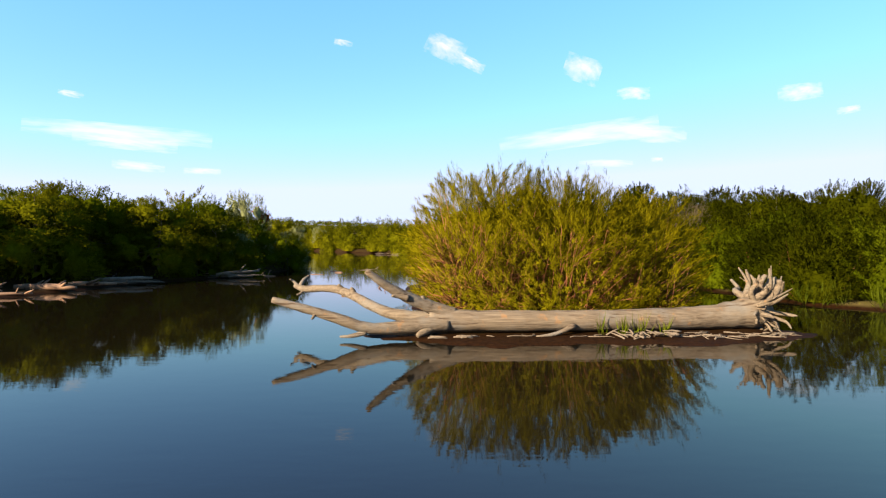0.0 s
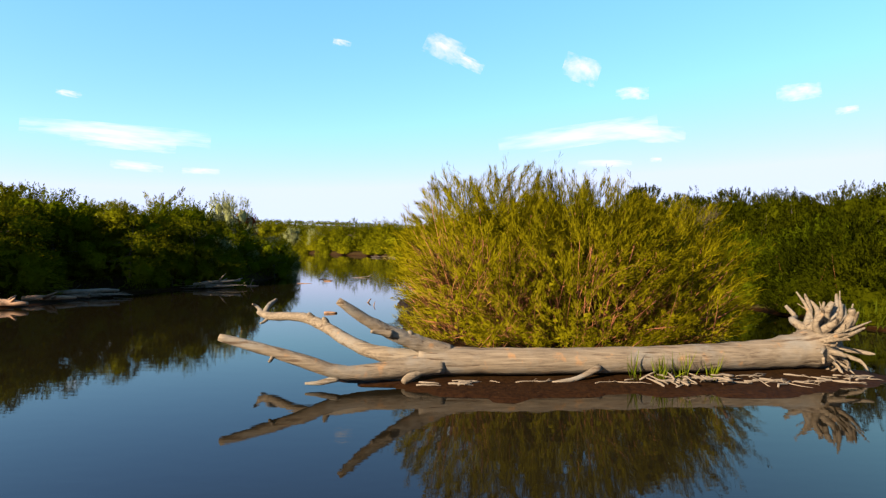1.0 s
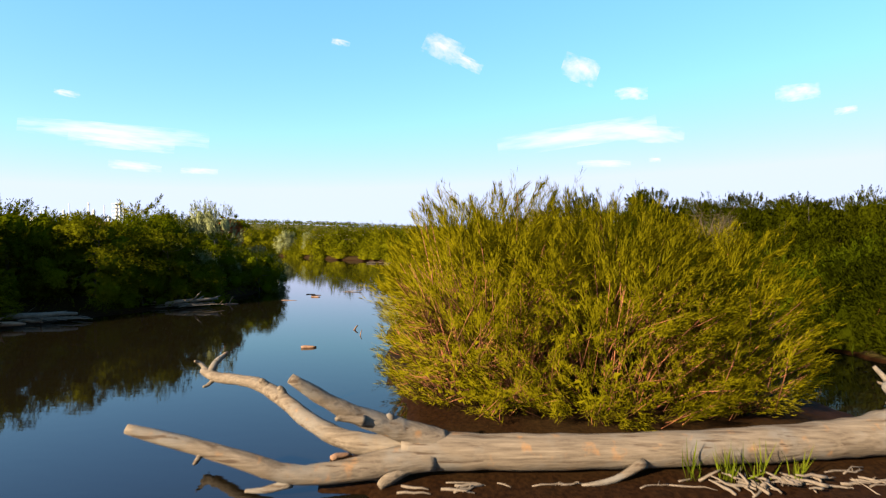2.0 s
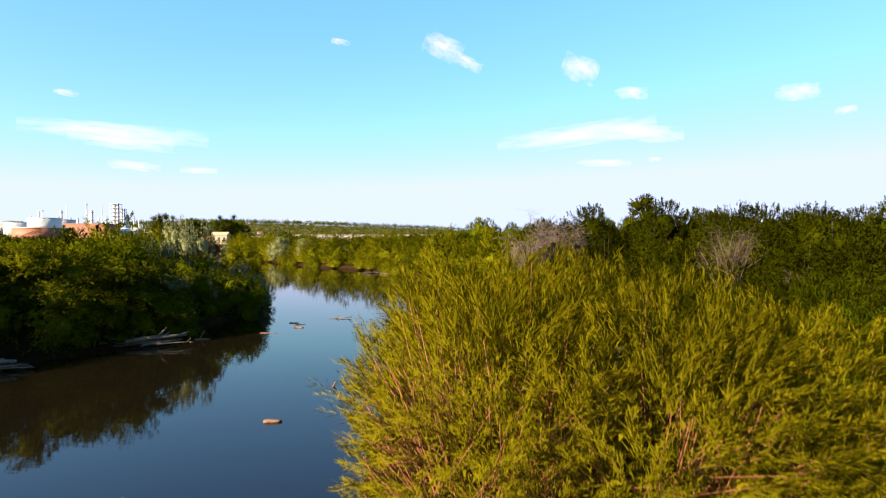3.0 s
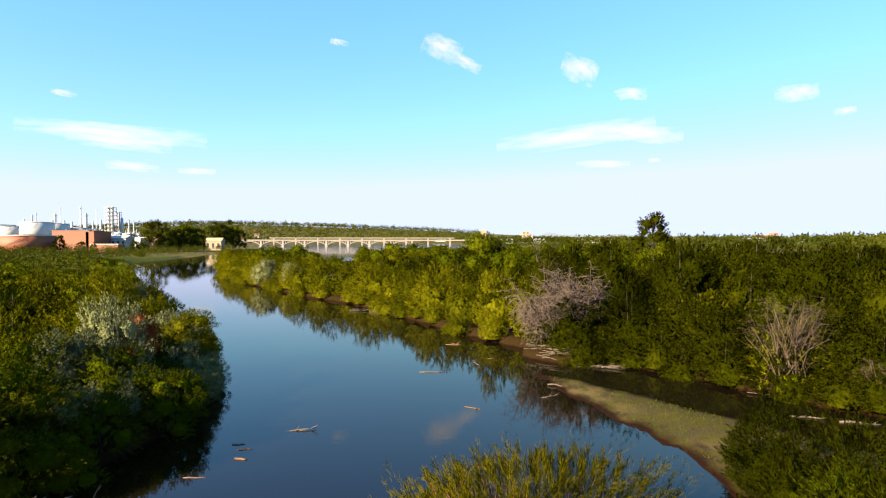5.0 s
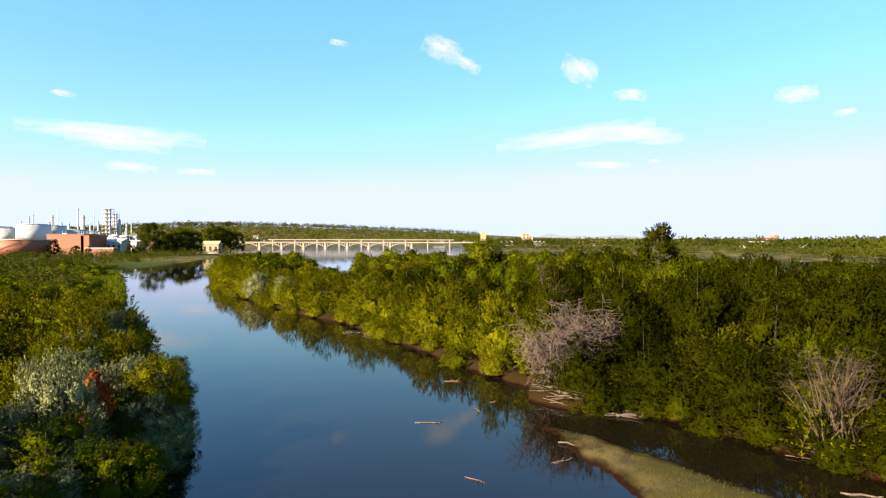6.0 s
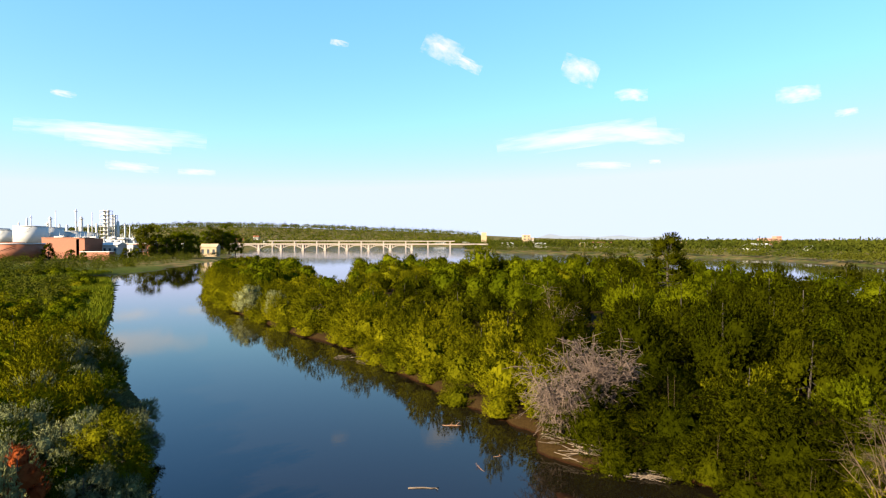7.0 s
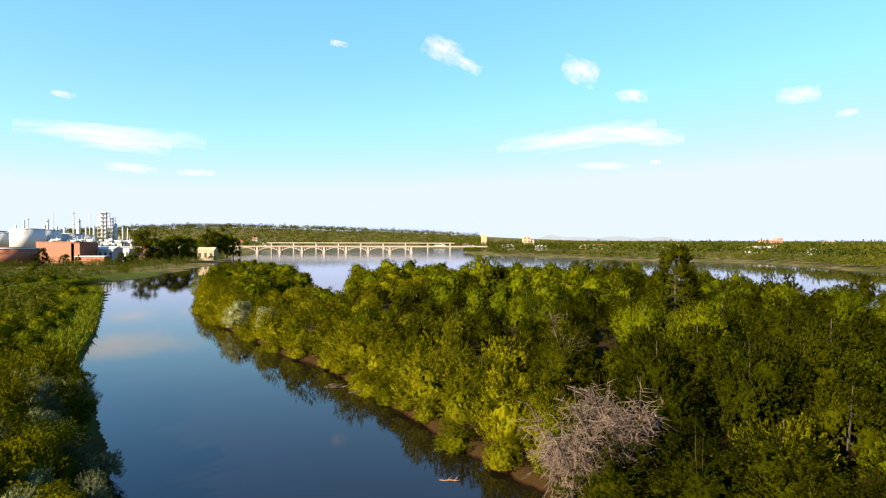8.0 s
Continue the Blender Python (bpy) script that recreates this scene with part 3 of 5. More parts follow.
def scatter(key, poly, count, near, far, gap, sizes, box, tall=(0.85, 1.15), test=None, sink=0.05):
    """Plants at random in an outline, between two distances from its edge, kept apart."""
    rng = np.random.default_rng(count * 7 + len(TAKEN))
    x, y = rng.uniform(box[0], box[2], count * 60), rng.uniform(box[1], box[3], count * 60)
    d = signed_distance(x, y, poly)
    ok = (d >= near) & (d <= far)
    made = 0
    for px, py in zip(x[ok], y[ok]):
        if test and not test(px, py):
            continue
        if TAKEN:
            t = np.array(TAKEN)
            if np.any((t[:, 0] - px) ** 2 + (t[:, 1] - py) ** 2 < ((gap + t[:, 2]) / 2) ** 2):
                continue
        TAKEN.append((px, py, gap))
        put_plant(key, float(px), float(py), random.uniform(*sizes), random.uniform(*tall), sink=sink)
        made += 1
        if made >= count:
            break


def place(key, x, y, size=1.0, tall=1.0, turn=None, pick=None, gap=3.0, sink=0.05):
    TAKEN.append((x, y, gap))
    return put_plant(key, x, y, size, tall, turn, pick, sink)


kind_of_plant("willow", "willow_bush", "yellow-green feathery willow bush on the river bank", "bush", "bank willows", [
    feather_parts(11 + i, 6.0, 3.4, 3.4, 340, 22, 0.38, 0.06, LEAF_YELLOW, STEM_TAN, 4, 1.25, inner=0.55) for i in range(4)])
kind_of_plant("green", "green_bush", "dense dark green willow shrub beside the side channel", "bush", "green shrubs", [
    feather_parts(31 + i, 6.4, 3.6, 3.6, 420, 26, 0.3, 0.055, LEAF_DARK, STEM_TAN, 4, 1.2, lift=0.4, lumps=0.13, droop=0.25, inner=0.5) for i in range(4)])
kind_of_plant("dark", "dark_bush", "dark green riverside bush overhanging the water", "bush", "dark shrubs", [
    lobed_parts(51 + i, 7.0, 3.6, 9, 80, 18, 0.24, 0.06, LEAF_GREEN, BARK, 0.12, 0.05, 0.5, 0.2, 0.6, inner=0.44, level=3) for i in range(3)])
kind_of_plant("olive", "pale_bush", "pale silvery grey-green shrub above the water", "bush", "silvery shrubs", [
    lobed_parts(71 + i, 6.0, 3.0, 14, 50, 20, 0.2, 0.05, LEAF_PALE, BARK, 0.12, 0.06, 0.4, 0.5, 0.75, wild=0.15, inner=0.4, level=3) for i in range(2)])
kind_of_plant("low_willow", "low_willow", "rounded yellow-green willow shrub in a thicket", "bush", "thicket shrubs", [
    lobed_parts(111 + i, 5.8, 3.7, 4, 92, 14, 0.38, 0.1, LEAF_YELLOW, BARK, 0.12, 0.2, 0.68, 0.5, 0.45, reach=0.46, inner=0.5) for i in range(4)])
kind_of_plant("low_green", "low_shrub", "rounded green willow shrub in a thicket", "bush", "thicket shrubs", [
    lobed_parts(131 + i, 6.2, 3.8, 4, 92, 14, 0.38, 0.1, LEAF_DARK if i < 2 else LEAF_GREEN, BARK, 0.12, 0.2, 0.68, 0.45, 0.45, reach=0.46, inner=0.5) for i in range(4)])
kind_of_plant("far_shrub", "far_shrub", "rounded green shrub on the far flats", "bush", "far shrubs", [
    lobed_parts(251 + i, 6.0, 3.8, 3, 40, 12, 0.55, 0.17, LEAF_YELLOW if i == 2 else LEAF_GREEN, BARK, 0.12, 0.25, 0.74, 0.45, 0.45, reach=0.42, inner=0.72) for i in range(3)])
kind_of_plant("tree", "willow_tree", "broad dark green willow tree with a lumpy crown", "tree", "island trees", [
    lobed_parts(91 + i, 10.6, 5.2, 7, 136, 17, 0.32, 0.08, LEAF_GREEN if i == 2 else LEAF_DARK, BARK, 0.2, 0.18, 0.54, 0.4, 0.42, foot=0.08, reach=0.55, inner=0.44, level=3) for i in range(4)])
kind_of_plant("low_tree", "far_willow_tree", "green willow tree in the island's woods", "tree", "island woods", [
    lobed_parts(151 + i, 10.4, 5.2, 6, 90, 13, 0.46, 0.12, LEAF_DARK if i % 2 else LEAF_GREEN, BARK, 0.2, 0.18, 0.57, 0.45, 0.42, foot=0.08, reach=0.52, inner=0.48) for i in range(5)])
kind_of_plant("cottonwood", "cottonwood_tree", "tall dark green cottonwood with an open crown", "tree", "cottonwoods", [
    lobed_parts(171 + i, 20.0, 5.8, 22, 44, 14, 0.5, 0.12, LEAF_GREEN if i else LEAF_DARK, BARK, 0.4, 0.0, 0.34, 0.4, 0.75, ragged=0.2, foot=0.12, wild=0.2, reach=0.75, inner=0.5) for i in range(3)])
kind_of_plant("bank", "bank_bush", "leafy olive green bush hanging over the water", "bush", "west bank bushes", [
    lobed_parts(211 + i, 7.4, 3.7, 13, 72, 28, 0.24, 0.042, LEAF_OLIVE if i != 1 else LEAF_GREEN, STEM_TAN, 0.1, 0.04, 0.44, 0.1, 0.9, droop=0.35, wild=0.12, inner=0.42, level=3) for i in range(4)])
kind_of_plant("bar", "sandbar_willow", "green young willow bush on a sandbar", "bush", "sandbar willows", [
    feather_parts(231 + i, 5.4, 3.2, 3.2, 540, 34, 0.26, 0.032, LEAF_GREEN if i else LEAF_DARK, STEM_RED, 5, 1.15, inner=0.42, stem_r=0.012) for i in range(2)])
kind_of_plant("red", "red_bush", "small bush with dead reddish leaves among silvery shrubs", "bush", "", [
    lobed_parts(191, 6.6, 1.8, 8, 30, 14, 0.18, 0.045, LEAF_RED, BARK, 0.08, 0.1, 0.45)])

# the willow thicket on the mud bar behind the log
HERO = [(5.4, 25.0, 5.7, 4.2, 6.3, 1), (8.5, 25.6, 3.4, 4.0, 5.5, 5), (1.8, 25.6, 4.0, 3.8, 6.9, 4), (4.4, 31.6, 6.4, 5.2, 6.2, 2), (2.4, 38.0, 5.4, 4.4, 5.8, 3), (4.6, 43.2, 6.6, 4.2, 5.7, 6)]
for x, y, rx, ry, h, seed in HERO:
    k = rx * ry
    hero = plant("willow_clump", "golden green feathery willow thicket behind a fallen log", "bush",
                 feather_parts(seed, h, rx, ry, int((80 if y < 35 else 55) * k), 60, 0.32, 0.017, LEAF_GOLD, STEM_RED, 110, 1.2, int(40 * k), 0.2, waist=0.8, lift=0.5, lumps=0.06, wild=70, droop=0.12, stem_r=0.026, bare_low=0.45, twigs=600, open_up=0.24), "willow thicket")
    hero.matrix_basis = pose(x, y, floor_at(x, y))
    TAKEN.append((x, y, 6))

# west bank
for x, y, size, tall in ((-22.8, 63, 0.85, 1.95), (-26, 68.5, 0.95, 1.4), (-25.9, 74, 0.9, 1.25), (-30.5, 76.5, 1.0, 1.2), (-42.5, 100, 1.1, 1.1), (-50, 108, 1.0, 1.05),
                         (-38.5, 95, 0.9, 1.0), (-34, 91, 0.85, 0.9), (-21.3, 57.5, 0.65, 1.0), (-29.5, 82, 0.8, 0.9), (-43, 107, 0.9, 1.0), (-39, 88, 1.0, 1.1),
                         (-20.9, 53.5, 0.75, 0.9), (-20.2, 59.5, 0.7, 0.8), (-20.0, 63.5, 0.7, 0.75), (-21.4, 69.5, 0.75, 0.95), (-24.3, 77.5, 0.8, 0.9), (-24.5, 60.5, 0.95, 1.25)):
    place("olive", x, y, size, tall, gap=2.2)
place("red", -22.4, 65.6, 0.95, 1.35, gap=1.5)
for x, y, size in ((-21.3, 66.5, 0.55), (-21.6, 60.5, 0.8), (-23.8, 71, 0.6), (-27.2, 79, 0.75), (-22.8, 53, 0.95), (-33.0, 40, 1.05), (-29.5, 45, 1.05)):
    place("dark", x, y, size, gap=2.4)
scatter("bank", LEFT_SHORE, 16, 0.8, 3.0, 2.6, (0.85, 1.05), (-50, 43, -10, 57))
scatter("bank", LEFT_SHORE, 14, 0.8, 6.0, 2.8, (0.95, 1.1), (-50, 30, -10, 50))
scatter("bank", LEFT_SHORE, 10, 1.6, 4.5, 2.8, (0.8, 1.0), (-50, 57, -10, 84))
scatter("dark", LEFT_SHORE, 14, 2.6, 10, 3.4, (0.9, 1.05), (-60, 30, -10, 116))
scatter("willow", LEFT_SHORE, 20, 4, 12, 3.2, (1.0, 1.2), (-60, 34, -10, 116))
scatter("low_willow", LEFT_SHORE, 20, 8, 36, 4.0, (1.15, 1.35), (-90, 36, -10, 130))
scatter("dark", LEFT_SHORE, 12, -0.3, 0.9, 1.9, (0.5, 0.7), (-40, 46, -10, 64))
scatter("olive", LEFT_SHORE, 10, -0.3, 0.9, 1.9, (0.45, 0.65), (-40, 54, -10, 90))
scatter("low_green", LEFT_SHORE, 44, 5, 36, 4.2, (1.15, 1.35), (-90, 36, -10, 130))
scatter("far_shrub", LEFT_SHORE, 60, 7, 40, 4.4, (0.5, 0.85), (-120, 112, -40, 190), (0.7, 1.0))
scatter("far_shrub", LEFT_SHORE, 40, 7, 50, 5.0, (0.6, 0.9), (-200, 116, -40, 300), (0.6, 0.9))
scatter("far_shrub", LEFT_SHORE, 64, 7, 50, 5.4, (0.7, 1.05), (-240, 116, -40, 330), (0.6, 0.9))
scatter("far_shrub", LEFT_SHORE, 30, 10, 150, 6.0, (0.6, 0.95), (-330, 110, -30, 430), (0.7, 1.0))

# island
place("cottonwood", 64.7, 185.8, 1.22, 1.04, 40, 0, 5)
for x, y, size, tall in ((24.5, 97.5, 1.0, 1.25), (33, 95, 1.05, 1.25), (41, 99, 1.15, 1.1), (47, 90, 1.05, 1.15), (56, 95, 1.2, 1.0), (64, 87, 1.1, 1.1), (62, 134, 1.25, 1.05), (73, 80, 1.1, 1.1), (80, 90, 1.15, 1.05), (52, 110, 1.2, 1.1), (66, 106, 1.2, 1.05),
                         (28, 112, 1.0, 1.1), (38, 116, 1.05, 1.05), (18, 122, 0.8, 1.0)):
    place("tree", x, y, size, tall * 1.14, gap=5)
for x, y, size, tall in ((17.8, 254, 1.4, 1.45), (24, 258, 1.1, 1.3), (11, 250, 0.9, 1.2)):
    place("low_tree", x, y, size, tall, gap=5)
place("olive", -47, 172, 1.35, 1.0, gap=4)
place("olive", -37.5, 164, 1.3, 1.0, gap=4)


def in_sight(x, y):
    return x < 14 + 0.84 * (y - 22) and y < 350


def on_spit(x, y):
    return x > 10 and y < 90


def channel_side(x, y):
    return not on_spit(x, y) and x < 22 - 0.5 * (y - 84)


scatter("willow", ISLAND, 90, -0.5, 0.5, 1.7, (0.5, 0.75), (-110, 80, 14, 230), (0.75, 1.0), test=channel_side)
scatter("green", ISLAND, 44, -0.4, 0.6, 2.0, (0.6, 0.85), (15, 40, 80, 84), (0.7, 0.95), test=in_sight)
scatter("willow", ISLAND, 70, 1.8, 8, 3.2, (1.0, 1.35), (-110, 80, 14, 250), test=channel_side)
scatter("green", ISLAND, 34, 2.0, 9, 3.6, (0.9, 1.25), (14, 30, 90, 96), test=in_sight)
scatter("tree", ISLAND, 40, 8, 60, 9.4, (0.7, 1.1), (18, 50, 130, 170), (1.0, 1.4), test=in_sight)
scatter("low_tree", ISLAND, 64, 9, 400, 10.0, (0.75, 1.2), (60, 90, 205, 345), (0.9, 1.25), test=in_sight)
scatter("low_tree", ISLAND, 24, 12, 400, 9.4, (0.55, 0.8), (-20, 130, 60, 240), (0.9, 1.2))
scatter("low_willow", ISLAND, 70, 4, 34, 7.2, (0.8, 1.25), (-120, 80, 40, 290), (0.9, 1.35))
scatter("low_green", ISLAND, 80, 4, 400, 7.4, (0.7, 1.25), (-70, 60, 130, 190), (0.9, 1.35), test=in_sight)
scatter("far_shrub", ISLAND, 60, 2, 400, 6.4, (1.2, 1.6), (-30, 225, 205, 375), (1.0, 1.35))
scatter("far_shrub", ISLAND, 110, 3, 400, 6.8, (0.9, 1.4), (-160, 175, 205, 345), (0.9, 1.35), test=in_sight)
scatter("far_shrub", ISLAND, 36, 1.5, 40, 5.0, (0.9, 1.2), (-170, 250, -40, 505))
scatter("low_willow", ISLAND, 70, 2.5, 40, 3.6, (0.35, 0.55), (-60, 85, 45, 200))
# sandbar
for x, y, size in ((18.7, 51.5, 0.85), (20.5, 47.5, 0.9), (20.0, 43.5, 0.9), (22.5, 51, 0.55), (24, 46, 0.8), (20, 39, 0.85), (22, 35, 0.9), (20.5, 31, 0.85), (25, 40, 0.9), (23.5, 28.5, 0.9), (27, 34, 0.9), (19.2, 54.5, 0.45), (28, 45, 0.7),
                   (31, 27, 0.9), (30, 39, 0.85), (36, 33, 0.9), (17.4, 48.5, 0.6), (17.9, 45, 0.7), (18.3, 41.2, 0.7), (18.6, 37, 0.7), (19.2, 33, 0.7), (19.9, 29.3, 0.7)):
    place("bar", x, y, size * 1.12, random.uniform(0.85, 1.05), gap=2)


# ---- the log ----
log = thing("driftwood_log", "bleached fallen tree with forked limbs and upturned roots", "log")
rng = random.Random(5)


def limb(name, pts, radii, sides=10, label="", wob=0.05):
    fine, rad = [], []
    pts = [Vector(p) for p in pts]
    n = len(pts)
    for i in range(n - 1):
        p0, p1, p2, p3 = pts[max(i - 1, 0)], pts[i], pts[i + 1], pts[min(i + 2, n - 1)]
        for k in range(4):
            t = k / 4
            fine.append(0.5 * (2 * p1 + (p2 - p0) * t + (2 * p0 - 5 * p1 + 4 * p2 - p3) * t * t + (3 * p1 - p0 - 3 * p2 + p3) * t ** 3))
            rad.append((radii[i] * (1 - t) + radii[i + 1] * t) * (1 + rng.uniform(-0.05, 0.05)))
    fine.append(pts[-1])
    rad.append(radii[-1])
    return part(name, Soup().tube(fine, rad, sides, wob, rng).mesh(name, DRIFTWOOD), log, label)


limb("trunk", [(-0.5, 19.65, 0.58), (0.6, 19.68, 0.55), (2, 19.7, 0.53), (4, 19.75, 0.53), (6, 19.95, 0.53), (8, 20.2, 0.53), (9.6, 20.45, 0.55), (10.8, 20.65, 0.62), (11.6, 20.75, 0.72), (12.1, 20.8, 0.8)],
     (0.4, 0.38, 0.37, 0.37, 0.38, 0.39, 0.43, 0.52, 0.6, 0.42), 18, wob=0.025)
limb("limb", [(0.2, 19.55, 0.5), (-0.6, 19.4, 0.46), (-1.6, 19.1, 0.38), (-2.62, 18.85, 0.42), (-3.6, 18.75, 0.76), (-4.7, 18.7, 1.1), (-5.75, 18.64, 1.4)], (0.3, 0.3, 0.23, 0.2, 0.17, 0.15, 0.1), 12)
limb("limb", [(0.1, 19.8, 0.62), (-0.7, 19.75, 0.62), (-1.72, 19.9, 0.72), (-2.6, 20.3, 0.98), (-3.3, 20.86, 1.25), (-4.1, 21.5, 1.47), (-4.87, 22.0, 1.48), (-5.7, 22.6, 1.4), (-6.15, 22.85, 1.52)],
     (0.25, 0.26, 0.22, 0.19, 0.18, 0.16, 0.14, 0.14, 0.1), 10)
limb("limb", [(0.4, 19.7, 0.72), (-0.2, 19.6, 0.95), (-0.75, 19.45, 1.18), (-1.4, 19.2, 1.5), (-1.95, 19.0, 1.85), (-2.6, 18.75, 2.36)], (0.28, 0.26, 0.23, 0.19, 0.16, 0.1), 10)
for pts, radii in (([(-5.9, 22.75, 1.48), (-5.85, 23.0, 1.7), (-5.7, 23.4, 1.88)], (0.1, 0.09, 0.05)),
                   ([(-6.0, 22.8, 1.5), (-6.25, 22.9, 1.7), (-6.35, 22.8, 1.78)], (0.08, 0.05, 0.03)),
                   ([(-5.7, 22.6, 1.38), (-5.85, 22.5, 1.22), (-5.95, 22.4, 1.18)], (0.07, 0.05, 0.03)),
                   ([(-0.75, 19.5, 1.2), (-0.72, 19.42, 1.36), (-0.7, 19.4, 1.44)], (0.16, 0.11, 0.06)),
                   ([(-3.4, 20.95, 1.35), (-3.45, 20.95, 1.52), (-3.5, 20.9, 1.58)], (0.13, 0.09, 0.05)),
                   ([(-3.9, 21.3, 1.5), (-4.0, 21.3, 1.62), (-4.05, 21.25, 1.66)], (0.1, 0.08, 0.05)),
                   ([(-1.2, 19.1, 1.4), (-1.6, 19.0, 1.5), (-1.75, 18.9, 1.5)], (0.12, 0.08, 0.04)),
                   ([(-4.3, 18.7, 0.95), (-4.35, 18.55, 0.82), (-4.4, 18.5, 0.76)], (0.07, 0.05, 0.03)),
                   ([(-2.6, 18.8, 0.28), (-3.1, 18.74, 0.16), (-3.5, 18.74, 0.14)], (0.1, 0.07, 0.03)),
                   ([(-0.3, 19.4, 0.4), (-0.7, 19.15, 0.22), (-0.9, 19.0, 0.1)], (0.2, 0.14, 0.07)),
                   ([(4.6, 19.45, 0.4), (3.9, 19.2, 0.16), (3.2, 19.1, 0.08)], (0.11, 0.07, 0.03))):
    limb("stub", pts, radii, 8)
# roots fan out from the butt, bent and tapering
for i in range(56):
    a = i * 2.39996 + rng.uniform(-0.3, 0.3)
    lift = math.sin(a)
    reach = rng.uniform(0.55, 1.0) * (1.25 if lift > 0.2 else 0.72)
    side = math.cos(a)
    root = Vector((11.5 + rng.uniform(-0.3, 0.5), 20.75, 0.85)) + Vector((0, side * 0.42, lift * 0.38))
    ahead = rng.uniform(-0.35, 0.75)
    end = root + Vector((ahead, side * reach, lift * reach))
    end.z = max(end.z, 0.03)
    mid = root.lerp(end, 0.5) + Vector((rng.uniform(0.05, 0.28), rng.uniform(-0.1, 0.1), rng.uniform(-0.1, 0.12)))
    mid.z = max(mid.z, 0.08)
    r0 = rng.uniform(0.035, 0.15)
    limb("root", [root, mid, end], (r0, r0 * 0.65, r0 * 0.22), 6, wob=0.1)
for pts, r0 in (([(11.4, 20.9, 1.2), (11.2, 21.3, 1.45), (11.55, 21.7, 1.5), (11.35, 21.9, 1.85)], 0.14), ([(11.9, 20.7, 1.3), (11.75, 20.6, 1.75), (11.95, 20.6, 2.1)], 0.13), ([(12.0, 20.4, 1.2), (12.2, 20.2, 1.7), (12.15, 20.1, 1.95)], 0.15),
                ([(11.5, 20.5, 1.1), (11.3, 20.4, 1.5), (11.45, 20.3, 1.8)], 0.12), ([(12.2, 20.8, 1.1), (12.5, 20.9, 1.6), (12.45, 20.9, 2.0)], 0.13)):
    limb("root", pts, [r0 * k for k in (1, 0.8, 0.6, 0.35)[:len(pts)]], 7, wob=0.08)

# ---- loose driftwood ----
def stick(x, y, turn, length, r, label, name="driftwood_stick", group="driftwood sticks", z=None, tilt=0.0, bend=0.06, twigs=0, mat=STICK):
    rs = random.Random(int(x * 91 + y * 37))
    z = max(floor_at(x, y), -0.02) + r * 0.6 if z is None else z
    pts = [Vector((length * (u - 0.5), rs.uniform(-1, 1) * bend * length * (0.2 < u < 0.9), rs.uniform(0, 0.4) * bend * length * (0.2 < u < 0.9))) for u in (0, 0.25, 0.5, 0.75, 1)]
    ob = tagged(new(name, Soup().tube(pts, [r * k for k in (0.9, 1, 0.85, 0.7, 0.4)], 7, 0.1, rs).mesh(name, mat)), label, "driftwood", group)
    ob.matrix_basis = pose(x, y, z, 0, -tilt, turn)
    for k in range(twigs):
        u = rs.uniform(0.35, 0.95)
        a = Vector((length * (u - 0.5), 0, 0))
        b = a + Vector((rs.uniform(0.05, 0.25), rs.uniform(-0.25, 0.25), rs.uniform(0.0, 0.2))) * length
        part("twig", Soup().tube([a, a.lerp(b, 0.6) + Vector((0, 0, 0.02)), b], (r * 0.5, r * 0.35, r * 0.12), 5).mesh("twig", mat), ob)
    return ob


PALE = "pale weathered driftwood stick lying on wet mud"
rs = random.Random(12)
for i in range(46):
    u = rs.random() ** 0.8
    x = 5.2 + 7.2 * u if i > 12 else rs.uniform(-1.8, 5.5)
    y = rs.uniform(18.7, 19.35) if x < 8 else rs.uniform(18.9, 19.9)
    stick(x, y, rs.gauss(0, 25), rs.uniform(0.25, 1.1), rs.uniform(0.012, 0.034), PALE, group="sticks beside the log", bend=0.08, twigs=rs.choice((0, 0, 1, 2)))
CHIP = "pale broken driftwood chunk heaped on wet mud"
for i in range(36):
    x, y = rs.gauss(7.0, 0.75), rs.gauss(19.0, 0.17)
    stick(x, y, rs.uniform(0, 180), rs.uniform(0.18, 0.6), rs.uniform(0.014, 0.042), CHIP, "driftwood_chunk", "sticks beside the log", floor_at(x, y) + rs.uniform(0.02, 0.2), rs.uniform(-12, 25), 0.1, 0)
FLOAT = "driftwood branch floating in calm water"
for x, y, turn, length, r, tilt, twigs in ((-5.9, 33.4, 10, 0.7, 0.12, 0, 0), (-4.57, 38.4, 60, 0.7, 0.09, 35, 0), (-4.0, 36.6, 80, 0.8, 0.05, 40, 0), (-11.1, 57, 5, 0.9, 0.06, 0, 0), (-12.4, 53, 0, 1.3, 0.05, 0, 0),
                                           (-8.7, 60.3, 15, 2.6, 0.07, 4, 4), (-11.8, 57.8, 5, 0.8, 0.08, 0, 0), (-10.8, 55.5, -10, 0.8, 0.1, 0, 0), (0.25, 76.6, 3, 2.4, 0.09, 0, 1), (2.7, 90.6, -8, 2.0, 0.1, 3, 2), (6.6, 82.7, 20, 1.0, 0.06, 6, 1),
                                           (3.7, 65.2, -35, 1.6, 0.05, 0, 2), (9.85, 68, 10, 2.2, 0.06, 8, 5), (5.0, 80, 120, 1.6, 0.05, 6, 2), (28.2, 62.9, -25, 2.2, 0.12, 3, 1), (31.2, 61.7, -12, 2.6, 0.12, 0, 1), (-16.4, 50.6, 80, 1.4, 0.06, 55, 1),
                                           (-16.2, 50.4, 20, 1.0, 0.09, 0, 0), (-1.97, 20.7, 30, 0.5, 0.12, 0, 0), (-59, 130, 10, 4.5, 0.4, 0, 0)):
    stick(x, y, turn, length, r * 0.7, FLOAT, "floating_branch", "floating driftwood", None, tilt, 0.05, twigs, STICK if length > 2 else BROWN_WOOD)
